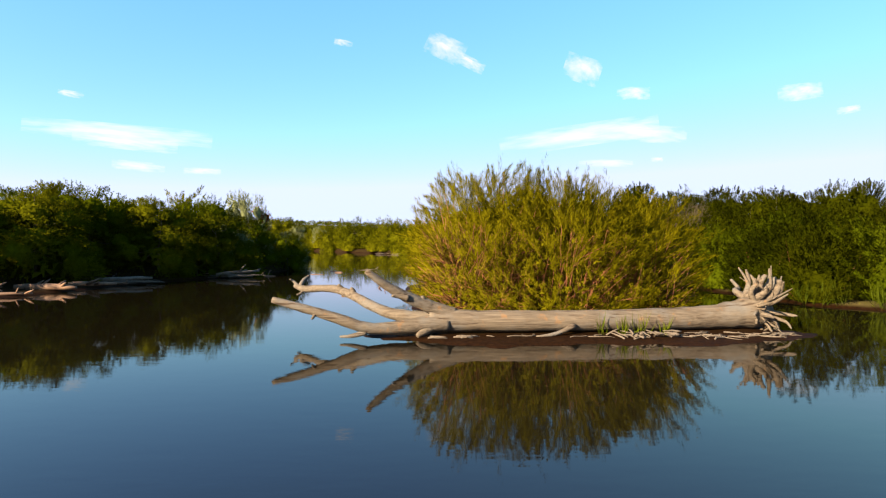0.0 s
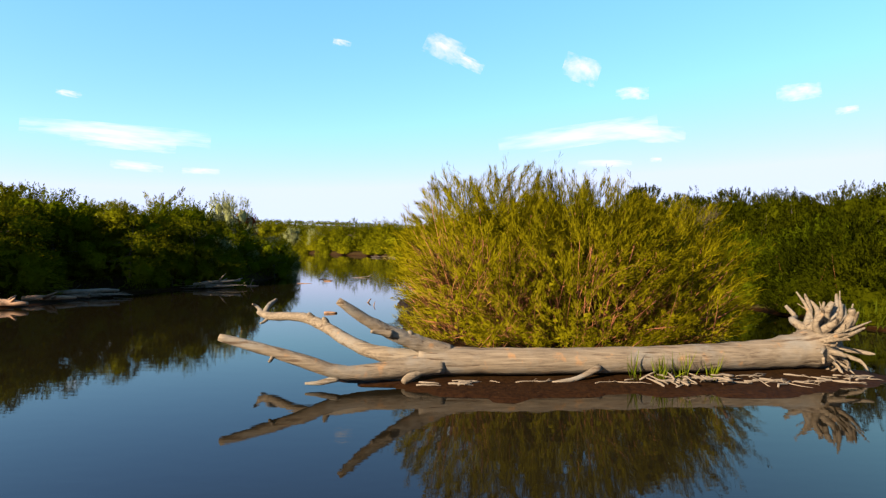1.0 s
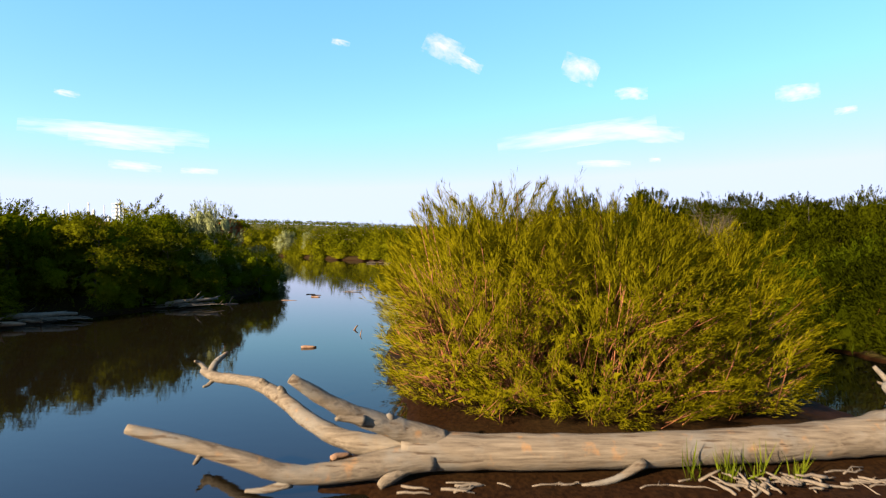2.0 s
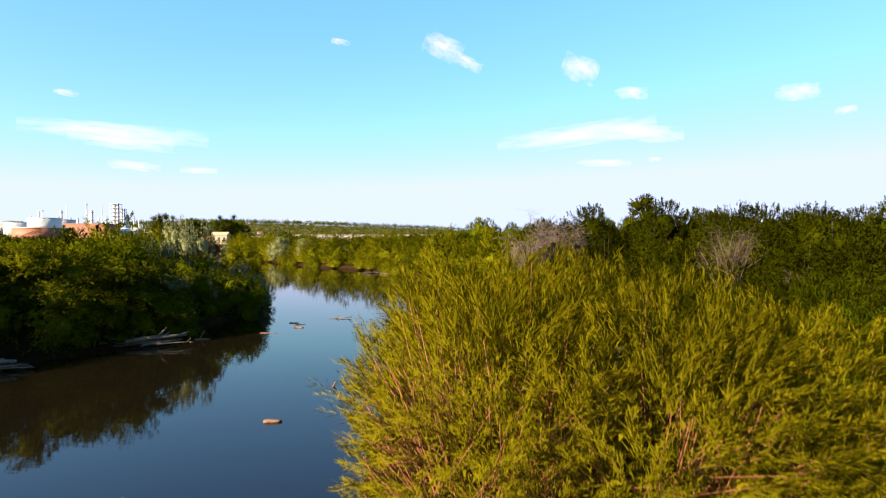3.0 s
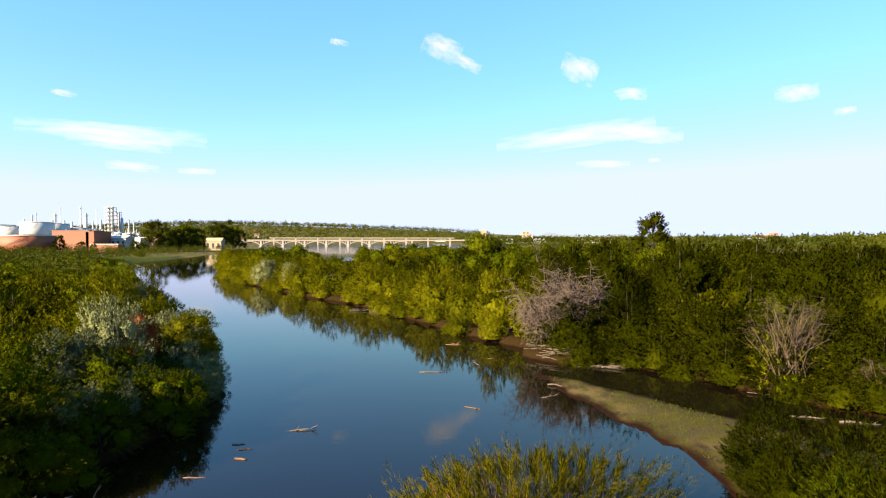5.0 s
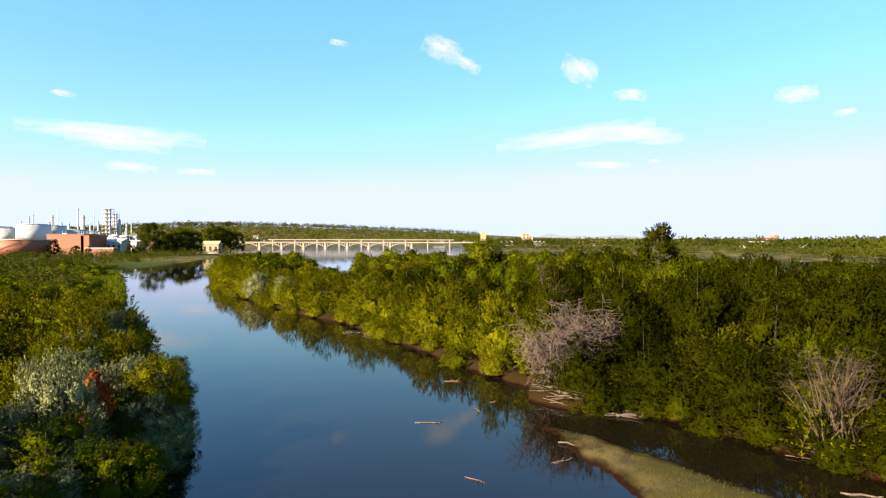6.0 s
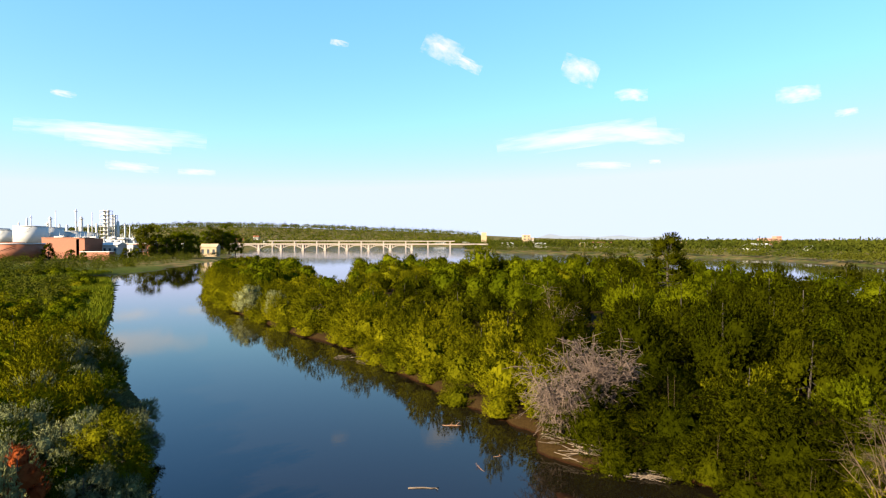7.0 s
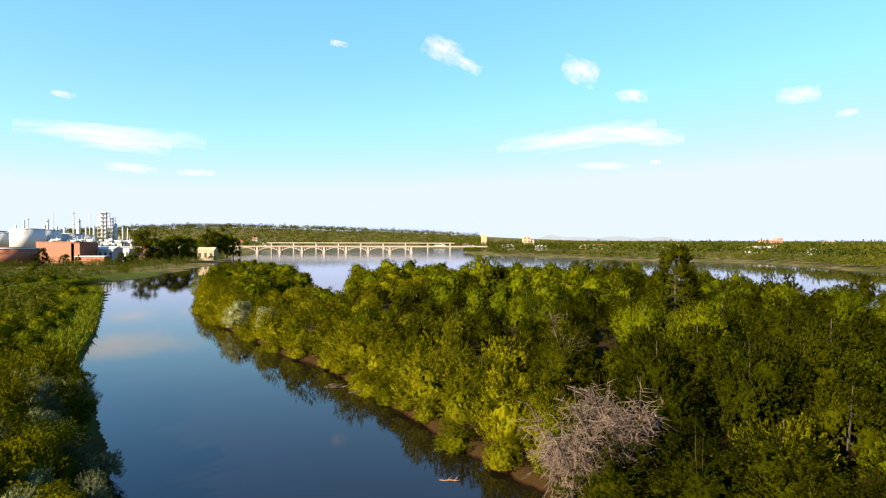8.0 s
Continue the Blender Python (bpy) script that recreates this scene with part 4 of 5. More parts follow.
HEAP = "bleached driftwood branch in a heap on the bank"
for cx, cy, n, sx, sy, turn, long in ((-19.2, 48.4, 26, 1.6, 0.7, 20, 2.2), (-24.5, 41.5, 18, 2.2, 0.8, 15, 2.4), (12.6, 84.2, 16, 1.4, 1.0, -30, 2.4), (14.2, 81.6, 26, 2.0, 0.8, -20, 2.8), (18.6, 78.6, 24, 1.8, 0.7, -25, 2.6),
                                      (-14.4, 122.4, 14, 2.0, 1.0, 40, 2.2), (-9.6, 118.8, 10, 1.6, 0.7, -35, 2.2), (-40, 163, 8, 2.2, 0.8, -35, 2.0), (29.4, 68.6, 6, 1.0, 0.4, -25, 1.8)):
    for i in range(n):
        x, y = cx + rs.gauss(0, sx * 0.6), cy + rs.gauss(0, sy * 0.5)
        stick(x, y, turn + rs.gauss(0, 22), rs.uniform(0.5, 1.0) * long, rs.uniform(0.015, 0.045), HEAP, group="driftwood heaps", z=max(floor_at(x, y), 0) + rs.uniform(0.02, 0.3), bend=0.07, twigs=rs.choice((0, 1, 2)))
stick(-18.4, 48.5, 24, 3.6, 0.17, "large pale driftwood branch on a heap", "driftwood_branch", "driftwood heaps", 0.45, 4, 0.04, 3)
stick(-24.2, 41.2, 15, 3.8, 0.2, "large pale driftwood branch on a heap", "driftwood_branch", "driftwood heaps", 0.4, 2, 0.04, 2)
for x, y, turn, length, r in ((-27.5, 30.5, 8, 4.6, 0.3), (-25.6, 35.6, -6, 3.4, 0.26), (-24.8, 38.4, 14, 3.0, 0.2), (-27.2, 36.5, 30, 2.6, 0.2), (-28.5, 33.5, -12, 3.2, 0.24), (-25.9, 32.6, 20, 2.2, 0.12), (-24.2, 40.4, -20, 1.8, 0.1)):
    stick(x, y, turn, length, r, "weathered brown driftwood trunk lying on a mud shelf", "driftwood_log", "driftwood heaps", None, 0, 0.04, 3, BROWN_WOOD)
stick(14.6, 81.4, -12, 4.4, 0.14, "large pale driftwood branch on a heap", "driftwood_branch", "driftwood heaps", 0.4, 4, 0.05, 4)
stick(11.4, 71.4, -30, 1.4, 0.07, "pale driftwood stick on a sandbar", "driftwood_branch", "driftwood heaps", None, 0, 0.15, 1)


# ---- dead and dry shrubs ----
def twiggy(seed, height, spread_x, spread_y, limbs, forks, r0, droop, mat, base=0.25, fan=False):
    """Bare limbs that fork into a fine tangle of twigs."""
    pr = random.Random(seed)
    trunk, twigs = Soup(), Soup()
    for i in range(limbs):
        a = 2 * math.pi * i / limbs + pr.uniform(-0.4, 0.4)
        lean = pr.uniform(0.3, 1.0)
        b = Vector((pr.gauss(0, base), pr.gauss(0, base), -0.1))
        e = Vector((math.cos(a) * spread_x * lean * 0.7, math.sin(a) * spread_y * lean * 0.7, height * pr.uniform(0.45, 0.8)))
        if fan:
            lean = pr.uniform(0.05, 1.0)
            e = Vector((math.cos(a) * spread_x * lean, math.sin(a) * spread_y * lean, height * (1 - 0.5 * lean * lean) * pr.uniform(0.8, 1.05)))
        m = b.lerp(e, 0.5) + Vector((pr.gauss(0, 0.2), pr.gauss(0, 0.2), 0.1 * height))
        trunk.tube([b, b.lerp(m, 0.5), m, m.lerp(e, 0.5), e], (r0, r0 * 0.85, r0 * 0.6, r0 * 0.45, r0 * 0.25), 5, 0.1, pr)
        for j in range(forks):
            u = pr.uniform(0.3, 1.0)
            p = b.lerp(m, u * 2) if u < 0.5 else m.lerp(e, u * 2 - 1)
            q = p + Vector((pr.gauss(0, 0.3) * spread_x * 0.5 + math.cos(a) * 0.12 * spread_x, pr.gauss(0, 0.3) * spread_y * 0.5 + math.sin(a) * 0.12 * spread_y, pr.uniform(-droop, 0.28) * height))
            q.z = max(q.z, 0.15)
            twigs.tube([p, p.lerp(q, 0.5) + Vector((0, 0, 0.05 * height)), q], (r0 * 0.28, r0 * 0.2, r0 * 0.1), 3)
            for k in range(4):
                p2 = p.lerp(q, pr.uniform(0.4, 1.0)) + Vector((0, 0, 0.03 * height))
                q2 = p2 + Vector((pr.gauss(0, 1), pr.gauss(0, 1), pr.gauss(0.1 - droop, 0.6))) * height * 0.085
                q2.z = max(q2.z, 0.1)
                twigs.tube([p2, q2], (r0 * 0.16, r0 * 0.07), 3)
    return trunk.mesh("limb_tangle", mat), twigs.mesh("twig_tangle", mat)


def bare(name, label, category, meshes, x, y, extra=()):
    root = thing(name, label, category)
    for me in (*meshes, *extra):
        ob = part(me.name.split(".")[0], me, root)
        if not ob.name.startswith("crown"):
            tagged(ob, kind="stuff")
    root.matrix_basis = pose(x, y, floor_at(x, y))
    return root


bare("dead_shrub", "leafless grey-brown dead shrub with tangled drooping twigs", "dead shrub", twiggy(301, 7.4, 5.2, 4.0, 10, 34, 0.13, 0.3, DEAD_TWIG), 12.8, 85.2)
bare("dead_tree", "leafless grey-brown dead tree with crooked forked limbs", "dead tree", twiggy(302, 9.4, 6.0, 4.0, 9, 34, 0.17, 0.1, DEAD_TWIG), 17.0, 87.0)
bare("dry_willow", "dry fan-shaped willow with bare tan stems and sparse leaves", "bush", twiggy(303, 6.8, 4.6, 3.4, 34, 5, 0.055, -0.05, STEM_TAN, 0.7, True), 30.2, 68.2,
     (feather_parts(304, 6.4, 4.2, 3.3, 110, 20, 0.26, 0.045, LEAF_YELLOW, STEM_TAN, 0, 1.0, 60)[0],))
bare("dry_willow", "small dry willow with bare pale stems at the waterline", "bush", twiggy(305, 3.0, 1.9, 1.6, 18, 5, 0.04, -0.05, STEM_TAN, 0.4, True), 34.6, 64.8)
bare("dead_snag", "bleached dead tree snag standing above green willows", "dead tree", twiggy(306, 12.5, 3.4, 3.4, 4, 8, 0.09, -0.05, DEAD_TWIG, 0.15), 19.0, 113.0)
bare("dead_shrub", "brown dead twiggy shrub between willows", "dead shrub", twiggy(307, 5.5, 3.0, 3.0, 9, 20, 0.08, 0.1, DEAD_TWIG), -23.5, 147.0)


# ---- grasses ----
def blades(name, label, spots, tall, wide, seed, lean=0.25):
    g = np.random.default_rng(seed)
    p = np.array(spots)
    p = np.column_stack([p, ground_height(p[:, 0], p[:, 1]) - 0.02])
    w = unit(g.normal(size=(len(p), 3)) * lean + [0, 0, 1])
    tagged(new(name, quad_mesh(name, leaf_quads(p, w, tall, wide, g), GRASS)), label, "grass", kind="stuff")


g = np.random.default_rng(77)
clumps = [(5.55, 19.3), (6.2, 19.25), (6.3, 19.25), (6.85, 19.2), (7.7, 19.3)]
spots = [np.array(c) + g.normal(size=2) * [0.07, 0.05] for c in clumps for _ in range(16)]
blades("sedge_tuft", "bright green sedge tufts growing against the log", spots, 0.75, 0.03, 1)
xy = np.column_stack([g.uniform(17, 32, 5000), g.uniform(24, 32, 5000)])
d = signed_distance(xy[:, 0], xy[:, 1], SANDBAR)
blades("reeds", "tall green reeds along the muddy shore", xy[(d > -0.1) & (d < 1.2) & (wiggle(xy[:, 0] * 1.4, xy[:, 1]) > 0.18)], 1.2, 0.05, 2)
xy = np.column_stack([g.uniform(-190, -40, 160000), g.uniform(108, 330, 160000)])
d = signed_distance(xy[:, 0], xy[:, 1], LEFT_SHORE)
keep = (d > 0.2) & (d < 9 + 4 * np.sin(xy[:, 1] * 0.06))
blades("reed_bed", "bright green reed bed along the west bank", xy[keep][:14000], 1.7, 0.22, 3, 0.35)
keep = (d > 6) & (d < 90) & (np.abs(xy[:, 0]) < 0.9 * (xy[:, 1] - 36))
blades("meadow_grass", "tall rank green grass on the flats", xy[keep][:30000], 1.0, 0.2, 6, 0.5)
xy = np.column_stack([g.uniform(8, 40, 60000), g.uniform(26, 78, 60000)])
d = signed_distance(xy[:, 0], xy[:, 1], SANDBAR)
keep = (d > 0.7) & (wiggle(xy[:, 0] * 0.6, xy[:, 1] * 0.6) > -0.15)
blades("sandbar_grass", "thin short grass on the sandbar", xy[keep][:11000], 0.15, 0.03, 4, 0.5)


# ---- far things are placed by bearing and range ----
def far_at(u, reach, eye=(1.92, 41.0)):
    """A place on the plan that lies u to the side for each metre ahead, at that many metres ahead."""
    return eye[0] + u * reach, eye[1] + reach


def cyl(s, x, y, z0, z1, r0, r1=None, sides=20):
    return s.tube([(x, y, z0), (x, y, z1)], (r0, r0 if r1 is None else r1), sides)


def tank(u, reach, r, top, mat, label, name="storage_tank", roof=0.05):
    x, y = far_at(u, reach)
    z = floor_at(x, y) - 0.5
    ob = thing(name, label, "tank", "refinery tanks", at=pose(x, y, z))
    h = top - z
    part("shell", cyl(Soup(), 0, 0, 0, h, r, sides=40).mesh("shell", mat), ob)
    part("roof", cyl(Soup(), 0, 0, h, h + roof * r, r, r * 0.1, 40).mesh("roof", mat), ob)
    part("rim", cyl(Soup(), 0, 0, h - 0.6, h + 0.15, r + 0.25, sides=40).mesh("rim", WHITE_PAINT if mat is TERRACOTTA else GREY_STEEL), ob)
    s = Soup()
    for k in range(16):
        a = -2.3 + k * 0.09
        s.box((math.cos(a) * (r + 0.5), math.sin(a) * (r + 0.5), h * (0.05 + 0.06 * k)), (1.3, 0.8, 0.15), a + 1.57)
    part("stair", s.mesh("stair", mat, False), ob)
    return ob


tank(-0.8025, 400, 18, 15.8, TERRACOTTA, "large terracotta-painted oil tank behind riverside shrubs")
tank(-0.768, 750, 20.25, 36.85, WHITE_PAINT, "large white oil storage tank")
tank(-0.733, 795, 18, 36.1, WHITE_PAINT, "white oil storage tank")
tank(-0.817, 780, 18, 31.6, WHITE_PAINT, "white oil storage tank")
tank(-0.84, 840, 22.5, 35.35, WHITE_PAINT, "white oil storage tank")
tank(-0.69, 840, 19.5, 30.85, WHITE_PAINT, "low white oil storage tank")
tank(-0.66, 885, 15, 29.35, WHITE_PAINT, "low white oil storage tank")


def stack(u, reach, top, r, label, rings=0, mat=GREY_STEEL, name="refinery_column"):
    x, y = far_at(u, reach)
    z = floor_at(x, y) - 0.5
    ob = thing(name, label, "tower", "refinery columns", at=pose(x, y, z))
    h = top - z
    part("shaft", cyl(Soup(), 0, 0, 0, h, r, r * 0.85, 12).mesh("shaft", mat), ob)
    part("cap", cyl(Soup(), 0, 0, h, h + r, r * 0.85, r * 0.25, 12).mesh("cap", mat), ob)
    for k in range(rings):
        zz = h * (0.35 + 0.6 * k / max(1, rings - 1))
        part("platform", cyl(Soup(), 0, 0, zz, zz + 0.5, r + 1.3, sides=12).mesh("platform", GREY_STEEL), ob)
    return ob


for u, top, r, rings in ((-0.7745, 43, 1.1, 1), (-0.767, 46, 0.6, 2), (-0.731, 44, 1.5, 3), (-0.736, 38, 1.2, 2), (-0.721, 52, 0.5, 0), (-0.683, 53, 0.9, 3), (-0.673, 44, 1.9, 3), (-0.676, 40, 1.2, 2), (-0.653, 50, 0.5, 1), (-0.61, 46, 0.8, 2),
                         (-0.605, 39, 1.8, 1), (-0.714, 36, 1.4, 1), (-0.592, 37, 1.2, 1), (-0.7, 35, 1.6, 1), (-0.645, 37, 1.3, 1), (-0.66, 36, 1.0, 0), (-0.79, 38, 1.0, 1), (-0.583, 35, 0.6, 0)):
    stack(u, 900, 22.3 + (top - 22.3) * 1.5, r * 1.4, "slender grey steel refinery column with platforms", rings)


def lattice_tower(u, reach, top, w):
    x, y = far_at(u, reach)
    z = floor_at(x, y) - 0.5
    ob = thing("lattice_tower", "tall steel process tower with stacked platforms", "tower", "refinery columns", at=pose(x, y, z))
    h = top - z
    for sx in (-1, 1):
        for sy in (-1, 1):
            part("post", cyl(Soup(), sx * w, sy * w, 0, h, 0.35, sides=6).mesh("post", WHITE_PAINT), ob)
    for k in range(9):
        part("deck", Soup().box((0, 0, h * (k + 1) / 9), (w * 2.3, w * 2.3, 0.5)).mesh("deck", GREY_STEEL, False), ob)
        zz = h * k / 9
        part("brace", Soup().tube([(-w, -w, zz), (w, -w, zz + h / 9)], (0.22, 0.22), 4).mesh("brace", GREY_STEEL), ob)
    for dx in (-0.45, 0.5):
        part("column", cyl(Soup(), dx * w, 0, 0, h * 1.02, 0.34 * w, sides=12).mesh("column", WHITE_PAINT), ob)


lattice_tower(-0.6265, 890, 66, 6.2)
lattice_tower(-0.6125, 930, 60, 4.0)


def house(u, reach, w, dep, z_top, wall, roof, label, name="building", windows=0, gable=0.0, z0=None, storeys=1, category="building"):
    x, y = far_at(u, reach)
    z = (floor_at(x, y) if z0 is None else z0) - 0.4
    ob = thing(name, label, category, at=pose(x, y, z))
    h = max(2.5, z_top - z)
    part("wall", Soup().box((0, 0, h / 2), (w, dep, h)).mesh("wall", wall, False), ob)
    s = Soup()
    if gable:
        s.v += [(-w * 0.53, -dep * 0.55, h), (w * 0.53, -dep * 0.55, h), (w * 0.53, dep * 0.55, h), (-w * 0.53, dep * 0.55, h), (-w * 0.53, 0, h + gable), (w * 0.53, 0, h + gable)]
        s.f += [(0, 1, 5, 4), (2, 3, 4, 5), (1, 2, 5), (3, 0, 4), (3, 2, 1, 0)]
    else:
        s.box((0, 0, h + 0.25), (w * 1.02, dep * 1.02, 0.5))
    part("roof", s.mesh("roof", roof, False), ob)
    for st in range(storeys):
        for k in range(windows):
            part("window", Soup().box((w * ((k + 0.5) / windows - 0.5), -dep / 2, h * (st + 0.55) / storeys), (w / windows * 0.45, 0.16, h / storeys * 0.45)).mesh("window", DARK_GLASS, False), ob)
    return ob


house(-0.7017, 450, 31, 20, 20.0, TERRACOTTA, TERRACOTTA, "terracotta refinery building with a flat roof", windows=0)
house(-0.662, 452, 7, 24, 19.2, TERRACOTTA, TERRACOTTA, "terracotta refinery annex with a flat roof")
house(-0.648, 440, 24, 8, 8.5, TERRACOTTA, WHITE_PAINT, "low terracotta wall building by the river")
house(-0.62, 470, 18, 14, 14.0, GREY_STEEL, GREY_STEEL, "low grey metal shed with a pitched roof", windows=4, gable=2.5)
house(-0.597, 500, 26, 16, 13.5, GREY_STEEL, WHITE_PAINT, "long low grey shed with a white roof", windows=6)
house(-0.565, 560, 30, 14, 14.5, TERRACOTTA, WHITE_PAINT, "long low brick shed with a white roof", windows=6)
house(-0.435, 560, 17, 10, 11.0, TAN_STONE, TAN_STONE, "tan stone house with a pitched roof by the river", windows=3, gable=3.5)
pipe_rng = random.Random(8)
for i in range(120):
    u, reach = pipe_rng.uniform(-0.73, -0.57), pipe_rng.uniform(640, 860)
    x, y = far_at(u, reach)
    z = floor_at(x, y) - 0.3
    h = pipe_rng.uniform(5, 16)
    ob = thing("process_unit", "grey steel refinery process unit with pipes", "equipment", "refinery units", at=pose(x, y, z))
    w = pipe_rng.uniform(1.5, 5)
    part("frame", Soup().box((0, 0, h / 2), (w, 4, h)).mesh("frame", pipe_rng.choice((GREY_STEEL, DARK_STEEL, DARK_STEEL, WHITE_PAINT)), False), ob)
    part("vessel", Soup().tube([(-w, -3, h + 1), (w, -3, h + 1)], (1.2, 1.2), 8).mesh("vessel", WHITE_PAINT), ob)
    part("pipe", Soup().tube([(w * 0.4, -2.5, 0), (w * 0.4, -2.5, h + pipe_rng.uniform(2, 9))], (0.35, 0.3), 6).mesh("pipe", GREY_STEEL), ob)

# ---- bridge ----
bridge = thing("arch_bridge", "long pale concrete open-spandrel arch bridge over the river", "bridge")
BX0, BY0, BX1, BY1, N_ARCH = -352.0, 965.0, -52.0, 985.0, 8
bt = math.atan2(BY1 - BY0, BX1 - BX0)
bl = math.hypot(BX1 - BX0, BY1 - BY0)
bridge.matrix_basis = pose(BX0, BY0, 0, 0, 0, math.degrees(bt)) @ Matrix.Diagonal((1, 1, 0.74, 1))
span = bl / N_ARCH
part("deck", Soup().box((bl / 2 + 60, 0, 14.2), (bl + 150, 12, 1.5)).mesh("deck", CONCRETE, False), bridge)
for sy in (-6.1, 6.1):
    part("parapet", Soup().box((bl / 2 + 60, sy, 15.6), (bl + 150, 0.5, 1.4)).mesh("parapet", CONCRETE, False), bridge)
pier_me = Soup().box((0, 0, 6), (3.2, 11, 15)).box((0, 0, 0.5), (5, 13, 2)).mesh("pier", CONCRETE, False)
arch = Soup()
n = 14
for i in range(n + 1):
    u = i / n
    z = 2.5 + 9.8 * (1 - (2 * u - 1) ** 2)
    arch.v += [(u * span, -5, z - 0.8), (u * span, 5, z - 0.8), (u * span, 5, z + 0.8), (u * span, -5, z + 0.8)]
    if i:
        b = 4 * i - 4
        arch.f += [(b + k, b + (k + 1) % 4, b + 4 + (k + 1) % 4, b + 4 + k) for k in range(4)]
arch_me = arch.mesh("arch", CONCRETE, False)
posts = []
for k in (0.12, 0.24, 0.76, 0.88):
    za = 2.5 + 9.8 * (1 - (2 * k - 1) ** 2)
    posts.append(Soup().box((k * span, 0, (za + 13.6) / 2), (0.9, 10, 13.6 - za)).mesh("spandrel_post", CONCRETE, False))
for i in range(N_ARCH + 1):
    part("pier", pier_me, bridge).location = (i * span, 0, 0)
    if i < N_ARCH:
        part("arch", arch_me, bridge).location = (i * span, 0, 0)
        for me in posts:
            part("spandrel_post", me, bridge).location = (i * span, 0, 0)
beam = thing("girder_bridge", "thin pale girder bridge further upstream", "bridge", at=pose(-180, 1250, 0))
part("deck", Soup().box((0, 0, 15.6), (420, 10, 1.6)).mesh("deck", CONCRETE, False), beam)
for i in range(9):
    part("pier", Soup().box((-200 + 50 * i, 0, 6.5), (2.5, 8, 17)).mesh("pier", CONCRETE, False), beam)

# ---- town ----
for u, reach, w, dep, rise, wall, roof, label, win, gable, storeys in (
        (0.078, 1500, 14, 14, 34, TAN_STONE, TAN_STONE, "tall tan grain silo tower in the town", 0, 0, 1),
        (0.157, 1150, 16, 16, 24, TAN_STONE, TAN_STONE, "tan grain elevator block above the trees", 2, 0, 4),
        (0.167, 1150, 8, 12, 18, CONCRETE, CONCRETE, "pale grain elevator annex above the trees", 0, 0, 1),
        (0.122, 1000, 20, 14, 6, WHITE_PAINT, WHITE_PAINT, "white warehouse with a low pitched roof", 4, 3, 1),
        (0.184, 900, 18, 14, 5, WHITE_PAINT, GREY_STEEL, "white house with a pitched roof", 4, 4, 1),
        (0.3, 950, 34, 16, 7, WHITE_PAINT, TERRACOTTA, "long white building with a red roof", 8, 2, 1),
        (0.27, 1050, 26, 14, 7, TAN_STONE, WHITE_PAINT, "pale low commercial building", 6, 0, 1),
        (0.4, 1000, 26, 12, 6, WHITE_PAINT, GREY_STEEL, "white low commercial building", 6, 0, 1),
        (0.45, 1000, 24, 12, 7, TAN_STONE, TAN_STONE, "yellowish low building among trees", 5, 0, 1),
        (0.59, 720, 28, 18, 5, WHITE_PAINT, GREY_STEEL, "low hall with a wide pale roof by the river", 6, 4, 1),
        (0.611, 1250, 46, 20, 17, PINK_BRICK, PINK_BRICK, "large pink brick school building with many windows", 12, 0, 3),
        (0.625, 1250, 12, 18, 22, PINK_BRICK, PINK_BRICK, "pink brick tower block beside a school", 3, 0, 4),
        (0.69, 640, 11, 9, 5, WHITE_PAINT, GREY_STEEL, "small white house with a pitched roof", 3, 3, 1),
        (0.72, 1500, 26, 16, 16, TAN_STONE, TERRACOTTA, "pale distant block above the trees", 6, 0, 3),
        (-0.005, 1560, 36, 14, 7, WHITE_PAINT, WHITE_PAINT, "white low warehouse beyond the bridge", 6, 0, 1),
        (0.05, 1560, 44, 14, 7, WHITE_PAINT, GREY_STEEL, "long white warehouse beyond the bridge", 8, 0, 1),
        (-0.377, 1560, 24, 14, 9, PINK_BRICK, TERRACOTTA, "brick house with a red roof on the hillside", 4, 4, 1),
        (-0.345, 1700, 18, 12, 8, WHITE_PAINT, TERRACOTTA, "house with a red roof on the hillside", 3, 4, 1),
        (-0.325, 1500, 22, 10, 6, WHITE_PAINT, WHITE_PAINT, "white house on the hillside", 3, 2, 1),
        (-0.49, 900, 18, 12, 9, WHITE_PAINT, WHITE_PAINT, "white flat-roofed building among trees", 4, 0, 1)):
    house(u, reach, w, dep, floor_at(*far_at(u, reach)) + rise, wall, roof, label, "building", win, gable, storeys=storeys)

# ---- far trees ----
for u, reach, size in ((-0.555, 478, 1.45), (-0.535, 480, 1.15), (-0.519, 485, 1.0), (-0.506, 500, 1.15), (-0.494, 500, 1.3), (-0.483, 515, 1.3), (-0.47, 520, 1.2), (-0.44, 620, 1.4), (-0.427, 640, 1.5), (-0.412, 650, 1.5), (-0.399, 660, 1.45), (-0.387, 660, 1.3)):
    x, y = far_at(u, reach)
    place("cottonwood", x, y, size * 1.2, 1.08, None, None, 5)
for u, reach, size in ((-0.742, 400, 0.85), (-0.7, 405, 0.6), (-0.806, 400, 0.4), (-0.675, 405, 0.5), (-0.595, 430, 0.7), (-0.582, 440, 0.6)):
    x, y = far_at(u, reach)
    place("cottonwood", x, y, size, 1.0, None, None, 5)

fg = np.random.default_rng(900)


